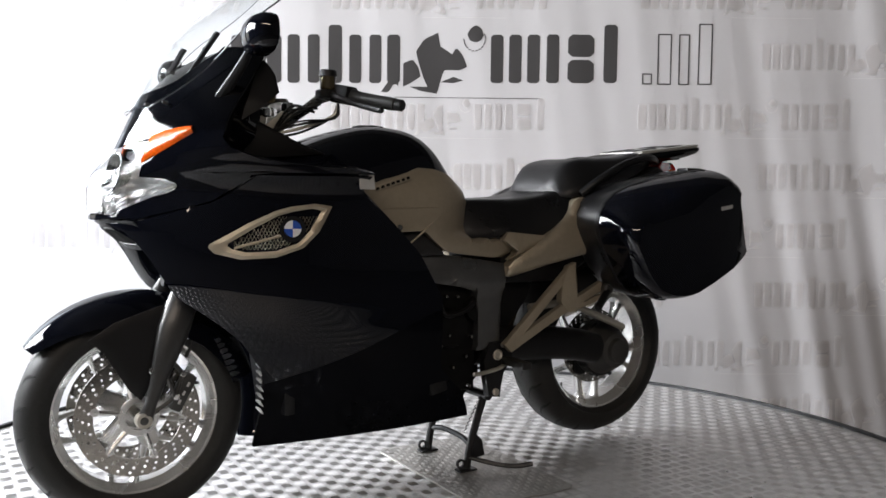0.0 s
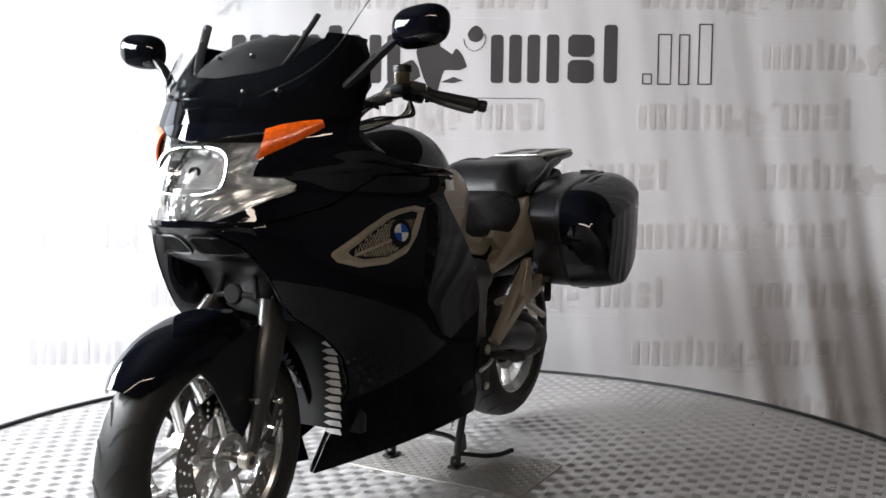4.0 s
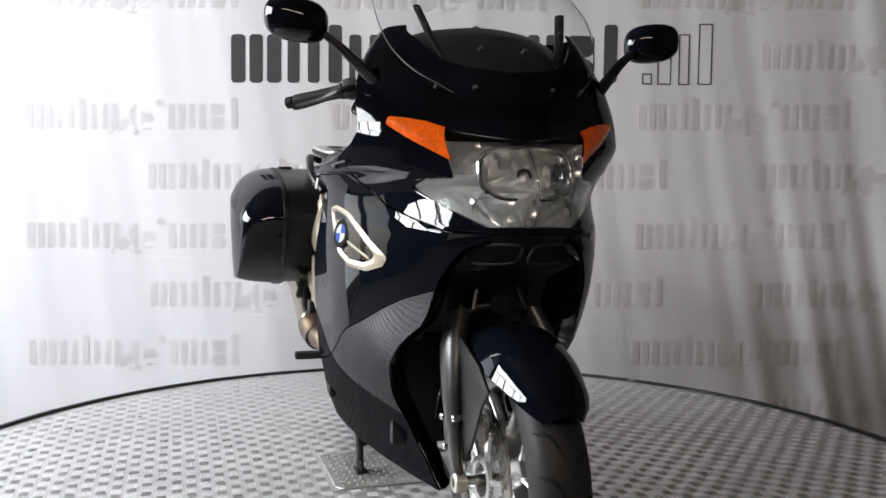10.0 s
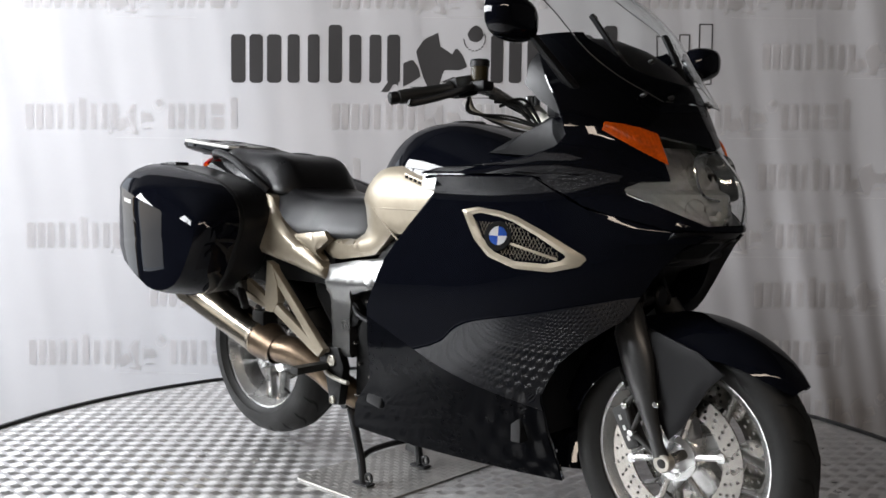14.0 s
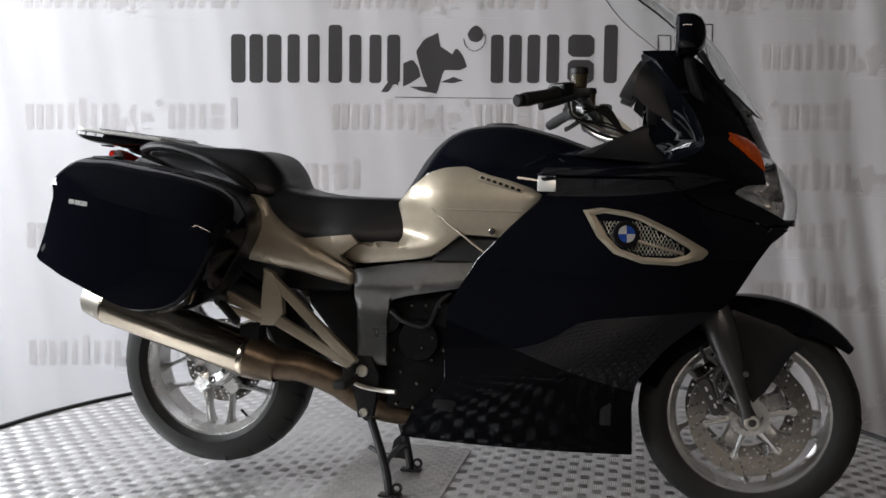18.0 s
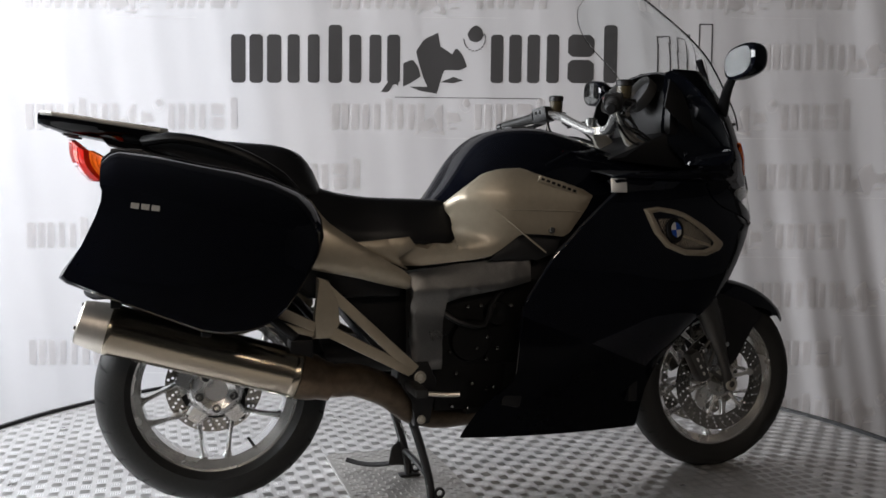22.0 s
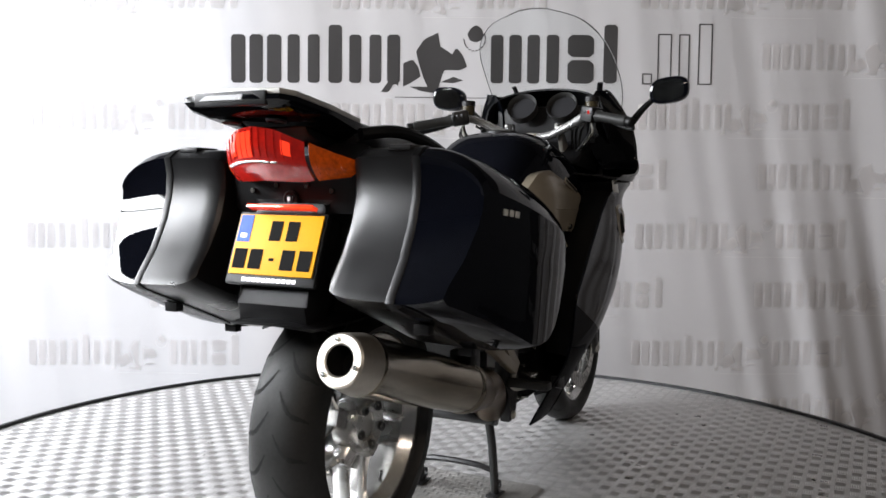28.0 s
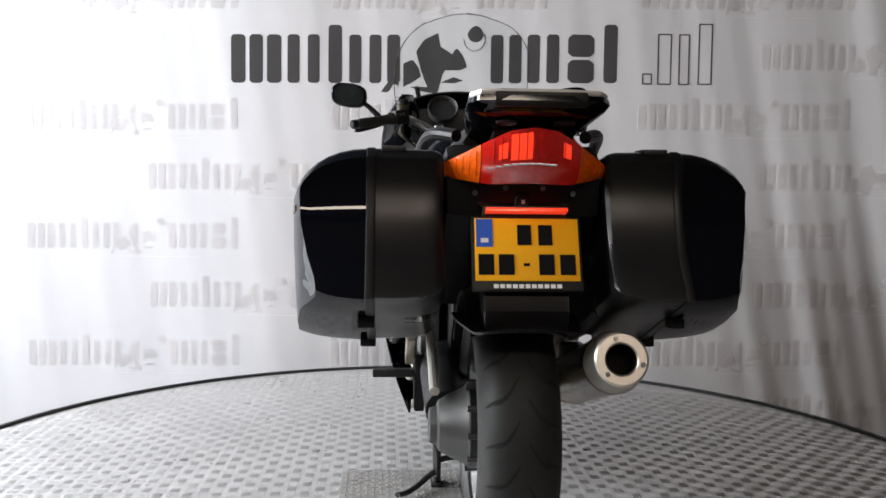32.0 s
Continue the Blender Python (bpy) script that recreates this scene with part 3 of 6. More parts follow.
    for k in range(13):
        x = 0.105 + 0.415 * k / 12
        z = 0.556 - 0.165 * k / 12
        pts.append((x, s * (fair(x, z) + 0.0005), z))
    tube(bm, pts, 0.0036, 6)
    part("panel_seam", bm, INK, side_panel)
    bm = bmesh.new()
    pts = []
    for k in range(13):
        x, z = 0.375 + 0.035 * k / 12, 0.76 - 0.29 * k / 12
        pts.append((x, s * (fair(x, z) - 0.0012), z))
    tube(bm, pts, 0.0024, 6)
    part("panel_seam", bm, PLASTIC, side_panel)
    for x, z in ((0.153, 0.314), (0.19, 0.324), (0.143, 0.364), (0.325, 0.333), (0.40, 0.235), (0.49, 0.52)):
        bm = bmesh.new()
        y = s * fair(x, z)
        cyl(bm, (x, y - s * 0.004, z), (x, y + s * 0.003, z - 0.001), 0.0065, 10, bevel=0.0015)
        part("panel_screw", bm, STEEL, side_panel)
    bm = bmesh.new()
    y = s * fair(0.09, 0.315)
    box(bm, -0.028, 0.03, -0.012, 0.014, -0.016, 0.02, 0.007, pose(0.09, y, 0.318, 0, 12, 0))
    part("crash_bung", bm, PLASTIC, side_panel, "black plastic crash bung")
    bm = bmesh.new()
    pts = [(x, s * (fair(x, z) - 0.0006), z - 0.0015) for x, z in ((0.36, 0.928), (0.45, 0.9275), (0.55, 0.926), (0.65, 0.9235), (0.69, 0.894), (0.715, 0.8735), (0.742, 0.853), (0.79, 0.842), (0.84, 0.830), (0.893, 0.813), (0.93, 0.806))]
    tube(bm, curve_pts(pts, 4), 0.0022, 6)
    part("panel_edge", bm, EDGE, side_panel)
    bm = bmesh.new()
    pts = [(x + 0.001, s * (fair(x, z) - 0.0006), z) for z, x in ((0.39, 0.096), (0.45, 0.099), (0.5, 0.10), (0.587, 0.107), (0.65, 0.146), (0.715, 0.187), (0.80, 0.27), (0.89, 0.368))]
    tube(bm, pts, 0.0022, 6)
    part("panel_edge", bm, EDGE, side_panel)
    # the panel's front edge turns inwards
    bm = bmesh.new()
    grid = []
    for z in [0.168, 0.175, 0.185] + zspan(0.20, 0.79, 20):
        x = lin(z, [(0.16, 0.585), (0.30, 0.578), (0.40, 0.592), (0.50, 0.668), (0.55, 0.73), (0.616, 0.822), (0.72, 0.885), (0.775, 0.928), (0.796, 0.972)])
        y = fair(x, z)
        grid.append([Vector((x, s * (y - 0.001), z)), Vector((x - 0.004, s * (y - 0.010), z)), Vector((x - 0.03, s * max(0.02, y - 0.03), z)), Vector((x - 0.08, s * max(0.015, y - 0.05), z))])
    sheet(bm, grid, 0.003 * s)
    part("panel_return", bm, PAINT, side_panel, angle=60)
    # the panel's rear edge turns in towards the tank
    bm = bmesh.new()
    grid = []
    for z in zspan(0.40, 0.925, 18):
        x = lin(z, [(0.40, 0.098), (0.5, 0.10), (0.587, 0.107), (0.715, 0.187), (0.80, 0.27), (0.896, 0.374), (0.93, 0.345)])
        y = fair(x, z)
        grid.append([Vector((x + 0.001, s * (y - 0.002), z)), Vector((x + 0.010, s * (y - 0.03), z)), Vector((x + 0.03, s * (y - 0.07), z)), Vector((x + 0.05, s * min(0.19, y - 0.09), z))])
    sheet(bm, grid, 0.003 * s)
    part("panel_return", bm, PLASTIC, side_panel, angle=60)
    bm = bmesh.new()
    grid = []
    for k in range(15):
        x = 0.345 + 0.36 * k / 14
        y = fair(x, 0.938)
        grid.append([Vector((x, s * (y - 0.003), 0.937)), Vector((x, s * (y - 0.05), 0.945)), Vector((x, s * 0.19, 0.955)), Vector((x, s * 0.10, 0.955))])
    sheet(bm, grid, 0.004 * s)
    part("cockpit_shelf", bm, PLASTIC, bike, "matt black shelf inside the fairing", angle=60)
    # inner shell behind the side panel
    bm = bmesh.new()
    plate(bm, [(0.10, 0.52), (0.20, 0.70), (0.37, 0.88), (0.60, 0.90), (0.70, 0.82), (0.70, 0.72), (0.56, 0.56), (0.46, 0.44), (0.45, 0.26), (0.0, 0.26), (-0.02, 0.30)], s * 0.10, s * 0.145, 0.006)
    part("inner_panel", bm, PLASTIC, bike)
    # vent with grille and roundel
    outer = [(0.452, 0.846), (0.498, 0.853), (0.56, 0.845), (0.60, 0.834), (0.67, 0.801), (0.757, 0.750), (0.760, 0.741), (0.745, 0.726), (0.685, 0.711), (0.60, 0.715), (0.53, 0.739), (0.488, 0.780)]
    inner = [(0.482, 0.835), (0.506, 0.840), (0.556, 0.832), (0.592, 0.822), (0.650, 0.792), (0.714, 0.752), (0.717, 0.746), (0.707, 0.738), (0.672, 0.729), (0.60, 0.732), (0.546, 0.751), (0.512, 0.784)]
    bm = bmesh.new()

    def on(poly, off, n=6):
        out = []
        for a, b in zip(poly, poly[1:] + poly[:1]):
            for k in range(n):
                x, z = a[0] + (b[0] - a[0]) * k / n, a[1] + (b[1] - a[1]) * k / n
                out.append(Vector((x, s * (fair(x, z) + off), z)))
        return out
    mid = [((a[0] + b[0]) / 2, (a[1] + b[1]) / 2) for a, b in zip(outer, inner)]
    ring_loft(bm, [on(outer, -0.001), on(outer, 0.006), on(mid, 0.010), on(inner, 0.006), on(inner, -0.002)], True, False)
    vent = part("vent_frame", bm, CHAMPAGNE, bike, "champagne air vent frame", angle=40)
    bm = bmesh.new()
    cx, cz = sum(p[0] for p in inner) / len(inner), sum(p[1] for p in inner) / len(inner)
    ring_loft(bm, [on([(cx + (x - cx) * k, cz + (z - cz) * k) for x, z in inner], 0.0025, 4) for k in (1.0, 0.75, 0.5, 0.25, 0.05)], True, True)
    part("vent_back", bm, mat("vent_shade" + side, (0.15, 0.132, 0.10), rough=0.45, metal=0.5, grain=0.2), vent, smooth=False)
    bm = bmesh.new()
    for k in range(26):
        for d in (1, -1):
            pts = []
            for j in range(9):
                x = 0.49 + 0.22 * k / 25 + d * 0.045 * (j / 8 - 0.5)
                z = 0.735 + 0.085 * j / 8
                top, bot = lin(x, [(0.482, 0.835), (0.506, 0.840), (0.592, 0.822), (0.650, 0.792), (0.716, 0.748)]), lin(x, [(0.482, 0.83), (0.512, 0.784), (0.546, 0.751), (0.60, 0.732), (0.672, 0.729), (0.716, 0.748)])
                if bot < z < top:
                    pts.append((x, s * (fair(x, z) + 0.004), z))
            if len(pts) > 1:
                tube(bm, pts, 0.0016, 4)
    part("vent_grille", bm, MESH_MAT, vent, smooth=False)
    bm = bmesh.new()
    box(bm, 0.56, 0.70, -0.003, 0.003, -0.0035, 0.0035, 0.0015, pose(0.0, 0, 0))
    for v in bm.verts:
        x = v.co.x
        z = 0.782 - 0.28 * (x - 0.55) + v.co.z
        v.co = Vector((x, s * (fair(x, z) + 0.006) + v.co.y, z))
    part("vent_blade", bm, CHAMPAGNE, vent)
    # roundel: quartered disc in a dark ring
    c = Vector((0.559, s * (fair(0.559, 0.788) + 0.008), 0.788))
    nrm = Vector((0.33, s * 1.0, 0.18)).normalized()
    bm = bmesh.new()
    lathe(bm, [(-0.006, 0.034), (0.002, 0.034), (0.004, 0.032), (0.004, 0.022), (0.003, 0.021)], c, nrm, 32)
    roundel = part("roundel", bm, INK, vent, "round emblem with blue and white quarters")
    u = nrm.cross(Vector((0, 0, 1))).normalized()
    w = u.cross(nrm) * -1
    for q, m_ in enumerate((BLUE, WHITE, BLUE, WHITE)):
        bm = bmesh.new()
        o = c + nrm * 0.0045
        vs_ = [bm.verts.new(o)] + [bm.verts.new(o + (u * math.cos(a) + w * math.sin(a)) * 0.0215) for a in [math.pi / 2 * (q + k / 6) for k in range(7)]]
        for k in range(1, 7):
            bm.faces.new((vs_[0], vs_[k], vs_[k + 1]))
        bmesh.ops.solidify(bm, geom=bm.faces[:], thickness=0.001)
        part("quarter", bm, m_, roundel, smooth=False)
    # added silver plate in place of a window glint on the glossy fairing
    bm = bmesh.new()
    box(bm, -0.023, 0.023, -0.002, 0.002, -0.020, 0.020, 0.003, pose(0.363, s * (fair(0.36, 0.905) + 0.010), 0.911, s * 10, 0, s * 4))
    part("facet_glint_plate", bm, LETTER, side_panel, "small silver plate for a glint on the fairing")
    # turned edge of the cowl and the crease that runs from it to the lamp
    bm = bmesh.new()
    edge_x = [(0.945, 0.40), (0.952, 0.56), (0.965, 0.65), (0.985, 0.715), (1.01, 0.738), (1.05, 0.727), (1.09, 0.708), (1.175, 0.65), (1.23, 0.61)]
    pts = [(lin(z, edge_x), s * (fair(lin(z, edge_x), z) - 0.001), z) for z in (0.946, 0.952, 0.965, 0.985, 1.01, 1.03, 1.05, 1.09, 1.13, 1.175, 1.23)]
    tube(bm, curve_pts(pts, 3), 0.0032, 6)
    part("cowl_edge", bm, EDGE, bike, "turned glossy edge of the cowl")
    bm = bmesh.new()
    pts = [(x, s * (fair(x, z) - 0.0008), z) for x, z in ((0.728, 0.995), (0.752, 0.976), (0.785, 0.956), (0.815, 0.938), (0.845, 0.922), (0.875, 0.916))]
    tube(bm, curve_pts(pts, 4), 0.0028, 6)
    part("cowl_crease", bm, EDGE, bike)
    # indicator
    upper = [(0.796, 1.036), (0.820, 1.033), (0.845, 1.026), (0.868, 1.014)]
    lower = [(0.796, 1.026), (0.831, 0.998), (0.866, 0.971), (0.896, 0.949)]
    bm = bmesh.new()
    grid = []
    for i in range(7):
        f = i / 6
        line = []
        for j in range(49):
            g = j / 48
            a = [lin(g, [(k / 3, p[c_]) for k, p in enumerate(upper)]) for c_ in (0, 1)]
            b = [lin(g, [(k / 3, p[c_]) for k, p in enumerate(lower)]) for c_ in (0, 1)]
            x, z = b[0] + (a[0] - b[0]) * f, b[1] + (a[1] - b[1]) * f
            n = Vector((0.5, s * 0.8, 0.35)).normalized()
            line.append(Vector((x, s * fair(x, z), z)) + n * (0.003 + 0.006 * math.sin(math.pi * f) ** 0.5 + 0.0003 * math.sin(g * 75.0 + f * 3.0)))
        grid.append(line)
    sheet(bm, grid, 0.005 * s)
    part("indicator", bm, AMBER, bike, "amber front indicator lens", angle=60)

# headlamp
for side, s in SIDES:
    fairing_panel("lamp_lens", [0.818, 0.826, 0.834, 0.843, 0.86, 0.875, 0.886, 0.892, 0.902, 0.907, 0.912, 0.917, 0.93, 0.945, 0.96, 0.975, 0.99, 1.003, 1.013], LAMP, None, GLASS, s, nx=22, shift=brow, off=0.003, thick=0.003, label="clear headlamp lens")


def lens_x(y, z):
    """Where the front of the fairing lies for a half width."""
    wm, xf, xb = smooth_lin(z, WM), smooth_lin(z, XF), smooth_lin(z, XB)
    u = math.sqrt(max(0.0, 1 - min(1.0, abs(y) / wm) ** (1 / lin(z, KX))))
    return xb + (xf - xb) * u


bm = bmesh.new()
grid = []
facet = random.Random(5)
for i, z in enumerate(zspan(0.8185, 0.99, 15)):
    yl = fair(lin(z, LAMP), z) - 0.001
    line = []
    for j in range(-15, 16):
        y = yl * j / 15
        deep = 0.030 if z < 0.895 else 0.050       # the lower wings are shallower than the upper bowl
        dx = 0.0 if abs(j) == 15 else facet.uniform(-0.0030, 0.0030) + 0.0020 * (j % 2)
        line.append(Vector((lens_x(y, z) - 0.004 - deep * (1 - abs(j / 15) ** 5) + dx, y, z)))
    grid.append(line)
sheet(bm, grid, 0.002)
part("lamp_reflector", bm, WHITE_LENS, bike, "bright faceted reflector", smooth=False)
for s in (1, -1):                                  # bright bezel along the lens's edge
    bm = bmesh.new()
    tube(bm, [(x - 0.001, s * (fair(x, z) + 0.0035), z) for z, x in LAMP[2:]], 0.0022, 6)
    part("lamp_bezel", bm, CHROME, bike, "thin bright edge of the headlamp lens")
bm = bmesh.new()
ring = []
for k in range(41):
    a = 2 * math.pi * k / 40
    y = 0.100 * (abs(math.cos(a)) ** 0.6) * (1 if math.cos(a) > 0 else -1)
    z = 0.052 * (abs(math.sin(a)) ** 0.6) * (1 if math.sin(a) > 0 else -1)
    ring.append((0.947 - 0.25 * z - 0.7 * y * y, y, 0.925 + z))
tube(bm, ring, 0.0035, 6, False)
part("bowl_rim", bm, CHROME, bike, "chrome rim of the main reflector")
bm = bmesh.new()
box(bm, 0.72, 0.80, -0.185, 0.185, 0.80, 1.04, 0.015)
part("lamp_housing", bm, PLASTIC, bike, "black lamp housing")
bm = bmesh.new()
rings = []
for d, sc in ((0.0, 1.0), (-0.004, 0.93), (-0.02, 0.86), (-0.045, 0.62), (-0.055, 0.30)):
    rr = []
    for k in range(40):
        a = 2 * math.pi * k / 40
        cx, cz = math.cos(a), math.sin(a)
        y = 0.098 * sc * (abs(cx) ** 0.6) * (1 if cx > 0 else -1)
        z = 0.050 * sc * (abs(cz) ** 0.6) * (1 if cz > 0 else -1)
        rr.append(Vector((0.945 + d - 0.25 * z - 0.7 * y * y, y, 0.925 + z)))
    rings.append(rr)
ring_loft(bm, rings, True, False)
lamp_bowl = part("main_reflector", bm, CHROME, bike, "chrome main beam reflector", angle=60)
bm = bmesh.new()
lathe(bm, [(0, 0.016), (0.028, 0.016), (0.03, 0.013), (0.026, 0.010), (0.004, 0.009)], (0.905, 0, 0.92), (1, 0, 0), 24)
part("bulb_shield", bm, CAST, lamp_bowl)
bm = bmesh.new()
box(bm, 0.955, 0.968, -0.011, 0.011, 0.815, 0.875, 0.003)
part("lamp_divider", bm, ALLOY, lamp_bowl)
for s in (1, -1):
    bm = bmesh.new()
    lathe(bm, [(0.0, 0.026), (-0.012, 0.022), (-0.024, 0.010)], (0.935, s * 0.085, 0.853), (1, s * 0.45, 0.1), 24, False)
    part("low_reflector", bm, CHROME, lamp_bowl)

# chin and air intakes under the lamp
bm = bmesh.new()
grid = []
for k in range(9):
    f = k / 8
    z = 0.803 - 0.075 * f
    line = []
    for j in range(17):
        y = -0.155 + 0.31 * j / 16
        line.append(Vector((0.985 - 0.085 * f - 2.6 * y * y + 0.0, y, z)))
    grid.append(line)
sheet(bm, grid, -0.004)
chin = part("chin_panel", bm, PLASTIC, bike, "matt black chin panel")
for s in (1, -1):
    for name, zc, sc, m_ in (("intake_rim", 0.764, 1.0, PLASTIC_GREY), ):
        loop = []
        for k in range(28):
            a = 2 * math.pi * k / 28
            cy, cz = math.cos(a), math.sin(a)
            y = s * 0.062 + 0.052 * (abs(cy) ** 0.45) * (1 if cy > 0 else -1)
            z = zc + 0.021 * (abs(cz) ** 0.5) * (1 if cz > 0 else -1)
            f = (0.803 - z) / 0.075
            loop.append(Vector((0.988 - 0.085 * f - 2.6 * y * y, y, z)))
        bm = bmesh.new()
        tube(bm, loop + loop[:2], 0.0035, 6, False)
        rim_ = part(name, bm, m_, chin)
        # flat black patch: the intake opening's shade laid on the chin panel
        bm = bmesh.new()
        bm.faces.new([bm.verts.new(p + Vector((0.0012, 0, 0))) for p in loop])
        part("intake_shade", bm, INK, chin, smooth=False)
bm = bmesh.new()
plate(bm, [(0.90, 0.79), (0.90, 0.74), (0.80, 0.70), (0.74, 0.62), (0.62, 0.56), (0.56, 0.60), (0.56, 0.90), (0.80, 0.90)], -0.13, 0.13, 0.01)
part("duct_shroud", bm, PLASTIC, bike, "matt black front duct shroud")
# radiator between the lower panels
bm = bmesh.new()
box(bm, 0.50, 0.53, -0.17, 0.17, 0.27, 0.58, 0.004)
radiator = part("radiator", bm, PLASTIC, bike, "black radiator core")
for k in range(12):
    z = 0.285 + 0.0205 * k
    bm = bmesh.new()
    tip = 0.098 + 0.010 * k / 11
    plate(bm, [(tip, 0.0), (tip + 0.018, 0.0085), (0.150, 0.0095), (0.150, -0.0085), (tip + 0.018, -0.0085)], -0.001, 0.001, 0, "yz")
    bmesh.ops.transform(bm, matrix=pose(0.588 + 0.22 * max(0.0, z - 0.40), 0, z, 0, 28, 0), verts=bm.verts)
    part("louvre", bm, RADIATOR, radiator, smooth=False)

# screen, hood and instruments
bm = bmesh.new()
grid = []
CEN = [(0.0, 0.905, 1.085), (0.2, 0.852, 1.17), (0.45, 0.764, 1.30), (0.75, 0.60, 1.43), (0.92, 0.50, 1.495), (1.0, 0.455, 1.517)]
HALF = [(0.0, 0.135), (0.12, 0.20), (0.3, 0.245), (0.5, 0.252), (0.75, 0.225), (0.92, 0.15), (1.0, 0.05)]
for i in range(25):
    f = i / 24
    x, z, h = smooth_lin(f, [(a, b) for a, b, c in CEN]), smooth_lin(f, [(a, c) for a, b, c in CEN]), smooth_lin(f, HALF)
    line = []
    for j in range(21):
        y = h * (2 * j / 20 - 1)
        line.append(Vector((x - 1.55 * y * y, y, z - 0.10 * abs(y) * f + 0.12 * y * y * (1 - f))))
    grid.append(line)
sheet(bm, grid, -0.0035)
screen = part("windscreen", bm, SCREEN, bike, "clear acrylic touring windscreen", angle=70)
screen.visible_shadow = False
bm = bmesh.new()
edge = [r[0] for r in grid] + grid[-1][1:-1] + [r[-1] for r in reversed(grid)]
tube(bm, edge, 0.0014, 5)
part("screen_edge", bm, PLASTIC_GREY, screen)
for s in (1, -1):
    bm = bmesh.new()
    tube(bm, [(0.805, s * 0.115, 1.13), (0.76, s * 0.145, 1.205), (0.709, s * 0.168, 1.287)], 0.011, 8, flatten=0.6)
    arm = part("screen_arm", bm, PLASTIC, bike, "black screen lifting arm")
    for q in ((0.735, 0.156, 1.243), (0.712, 0.168, 1.279), (0.79, 0.125, 1.155)):
        bm = bmesh.new()
        cyl(bm, (q[0] + 0.006, s * q[1], q[2]), (q[0] + 0.011, s * q[1], q[2] + 0.002), 0.0042, 10)
        part("screw", bm, CAST, arm)
bm = bmesh.new()
rings = []
for x, zt, h, zb in ((0.875, 1.085, 0.13, 1.04), (0.84, 1.135, 0.17, 1.04), (0.79, 1.185, 0.20, 1.04), (0.73, 1.226, 0.215, 1.06), (0.67, 1.252, 0.22, 1.10), (0.625, 1.258, 0.215, 1.14)):
    rr = []
    for k in range(21):
        a = math.pi * k / 20
        rr.append(Vector((x - 0.06 * (1 - math.sin(a)), h * math.cos(a), zb + (zt - zb) * math.sin(a) ** 0.55)))
    rings.append(rr)
sheet(bm, [[Vector(p) for p in r] for r in rings], 0.006)
hood = part("instrument_hood", bm, PLASTIC, bike, "matt black instrument hood", angle=60)
for q in ((0.87, 0.085, 1.098), (0.87, -0.085, 1.098), (0.80, 0.05, 1.189), (0.80, -0.05, 1.189), (0.845, 0.16, 1.10), (0.845, -0.16, 1.10)):
    bm = bmesh.new()
    cyl(bm, (q[0] - 0.01, q[1], q[2]), (q[0] + 0.004, q[1], q[2] + 0.004), 0.0048, 10, bevel=0.0015)
    part("screw", bm, CAST, hood)
bm = bmesh.new()
box(bm, 0.60, 0.72, -0.19, 0.19, 1.06, 1.20, 0.02, None)
cluster = part("instrument_panel", bm, PLASTIC, bike, "black instrument panel")
for y in (0.075, -0.075):
    bm = bmesh.new()
    lathe(bm, [(0.0, 0.052), (0.03, 0.056), (0.034, 0.0545), (0.03, 0.051), (0.012, 0.047)], (0.585, y, 1.180), (-0.85, 0, 0.5), 32)
    dial = part("dial_ring", bm, CAST, cluster, "grey dial bezel")
    bm = bmesh.new()
    lathe(bm, [(0.015, 0.046), (0.017, 0.002)], (0.585, y, 1.180), (-0.85, 0, 0.5), 32)
    part("dial_face", bm, DIAL, dial)
for s in (1, -1):          # inner cheeks of the cowl
    bm = bmesh.new()
    grid = []
    for i in range(17):
        z = 0.975 + 0.268 * i / 16
        x0 = lin(z, [(0.965, 0.65), (0.985, 0.715), (1.01, 0.738), (1.05, 0.727), (1.09, 0.708), (1.175, 0.65), (1.23, 0.61), (1.246, 0.585)])
        x1 = lin(z, [(0.96, 0.66), (0.99, 0.650), (1.02, 0.618), (1.08, 0.592), (1.17, 0.596), (1.246, 0.583)])
        y0, y1 = fair(x0, z) - 0.004, lin(z, [(0.97, 0.20), (1.08, 0.155), (1.2, 0.165), (1.246, 0.19)])
        line = []
        for k in range(11):
            f = k / 10
            line.append(Vector((x0 + (x1 - x0) * f, s * (y0 + (y1 - y0) * f ** 0.75), z)))
        grid.append(line)
    sheet(bm, grid, 0.004 * s)
    part("cowl_cheek", bm, SATIN, bike, "satin dark grey inner cowl panel", angle=70)

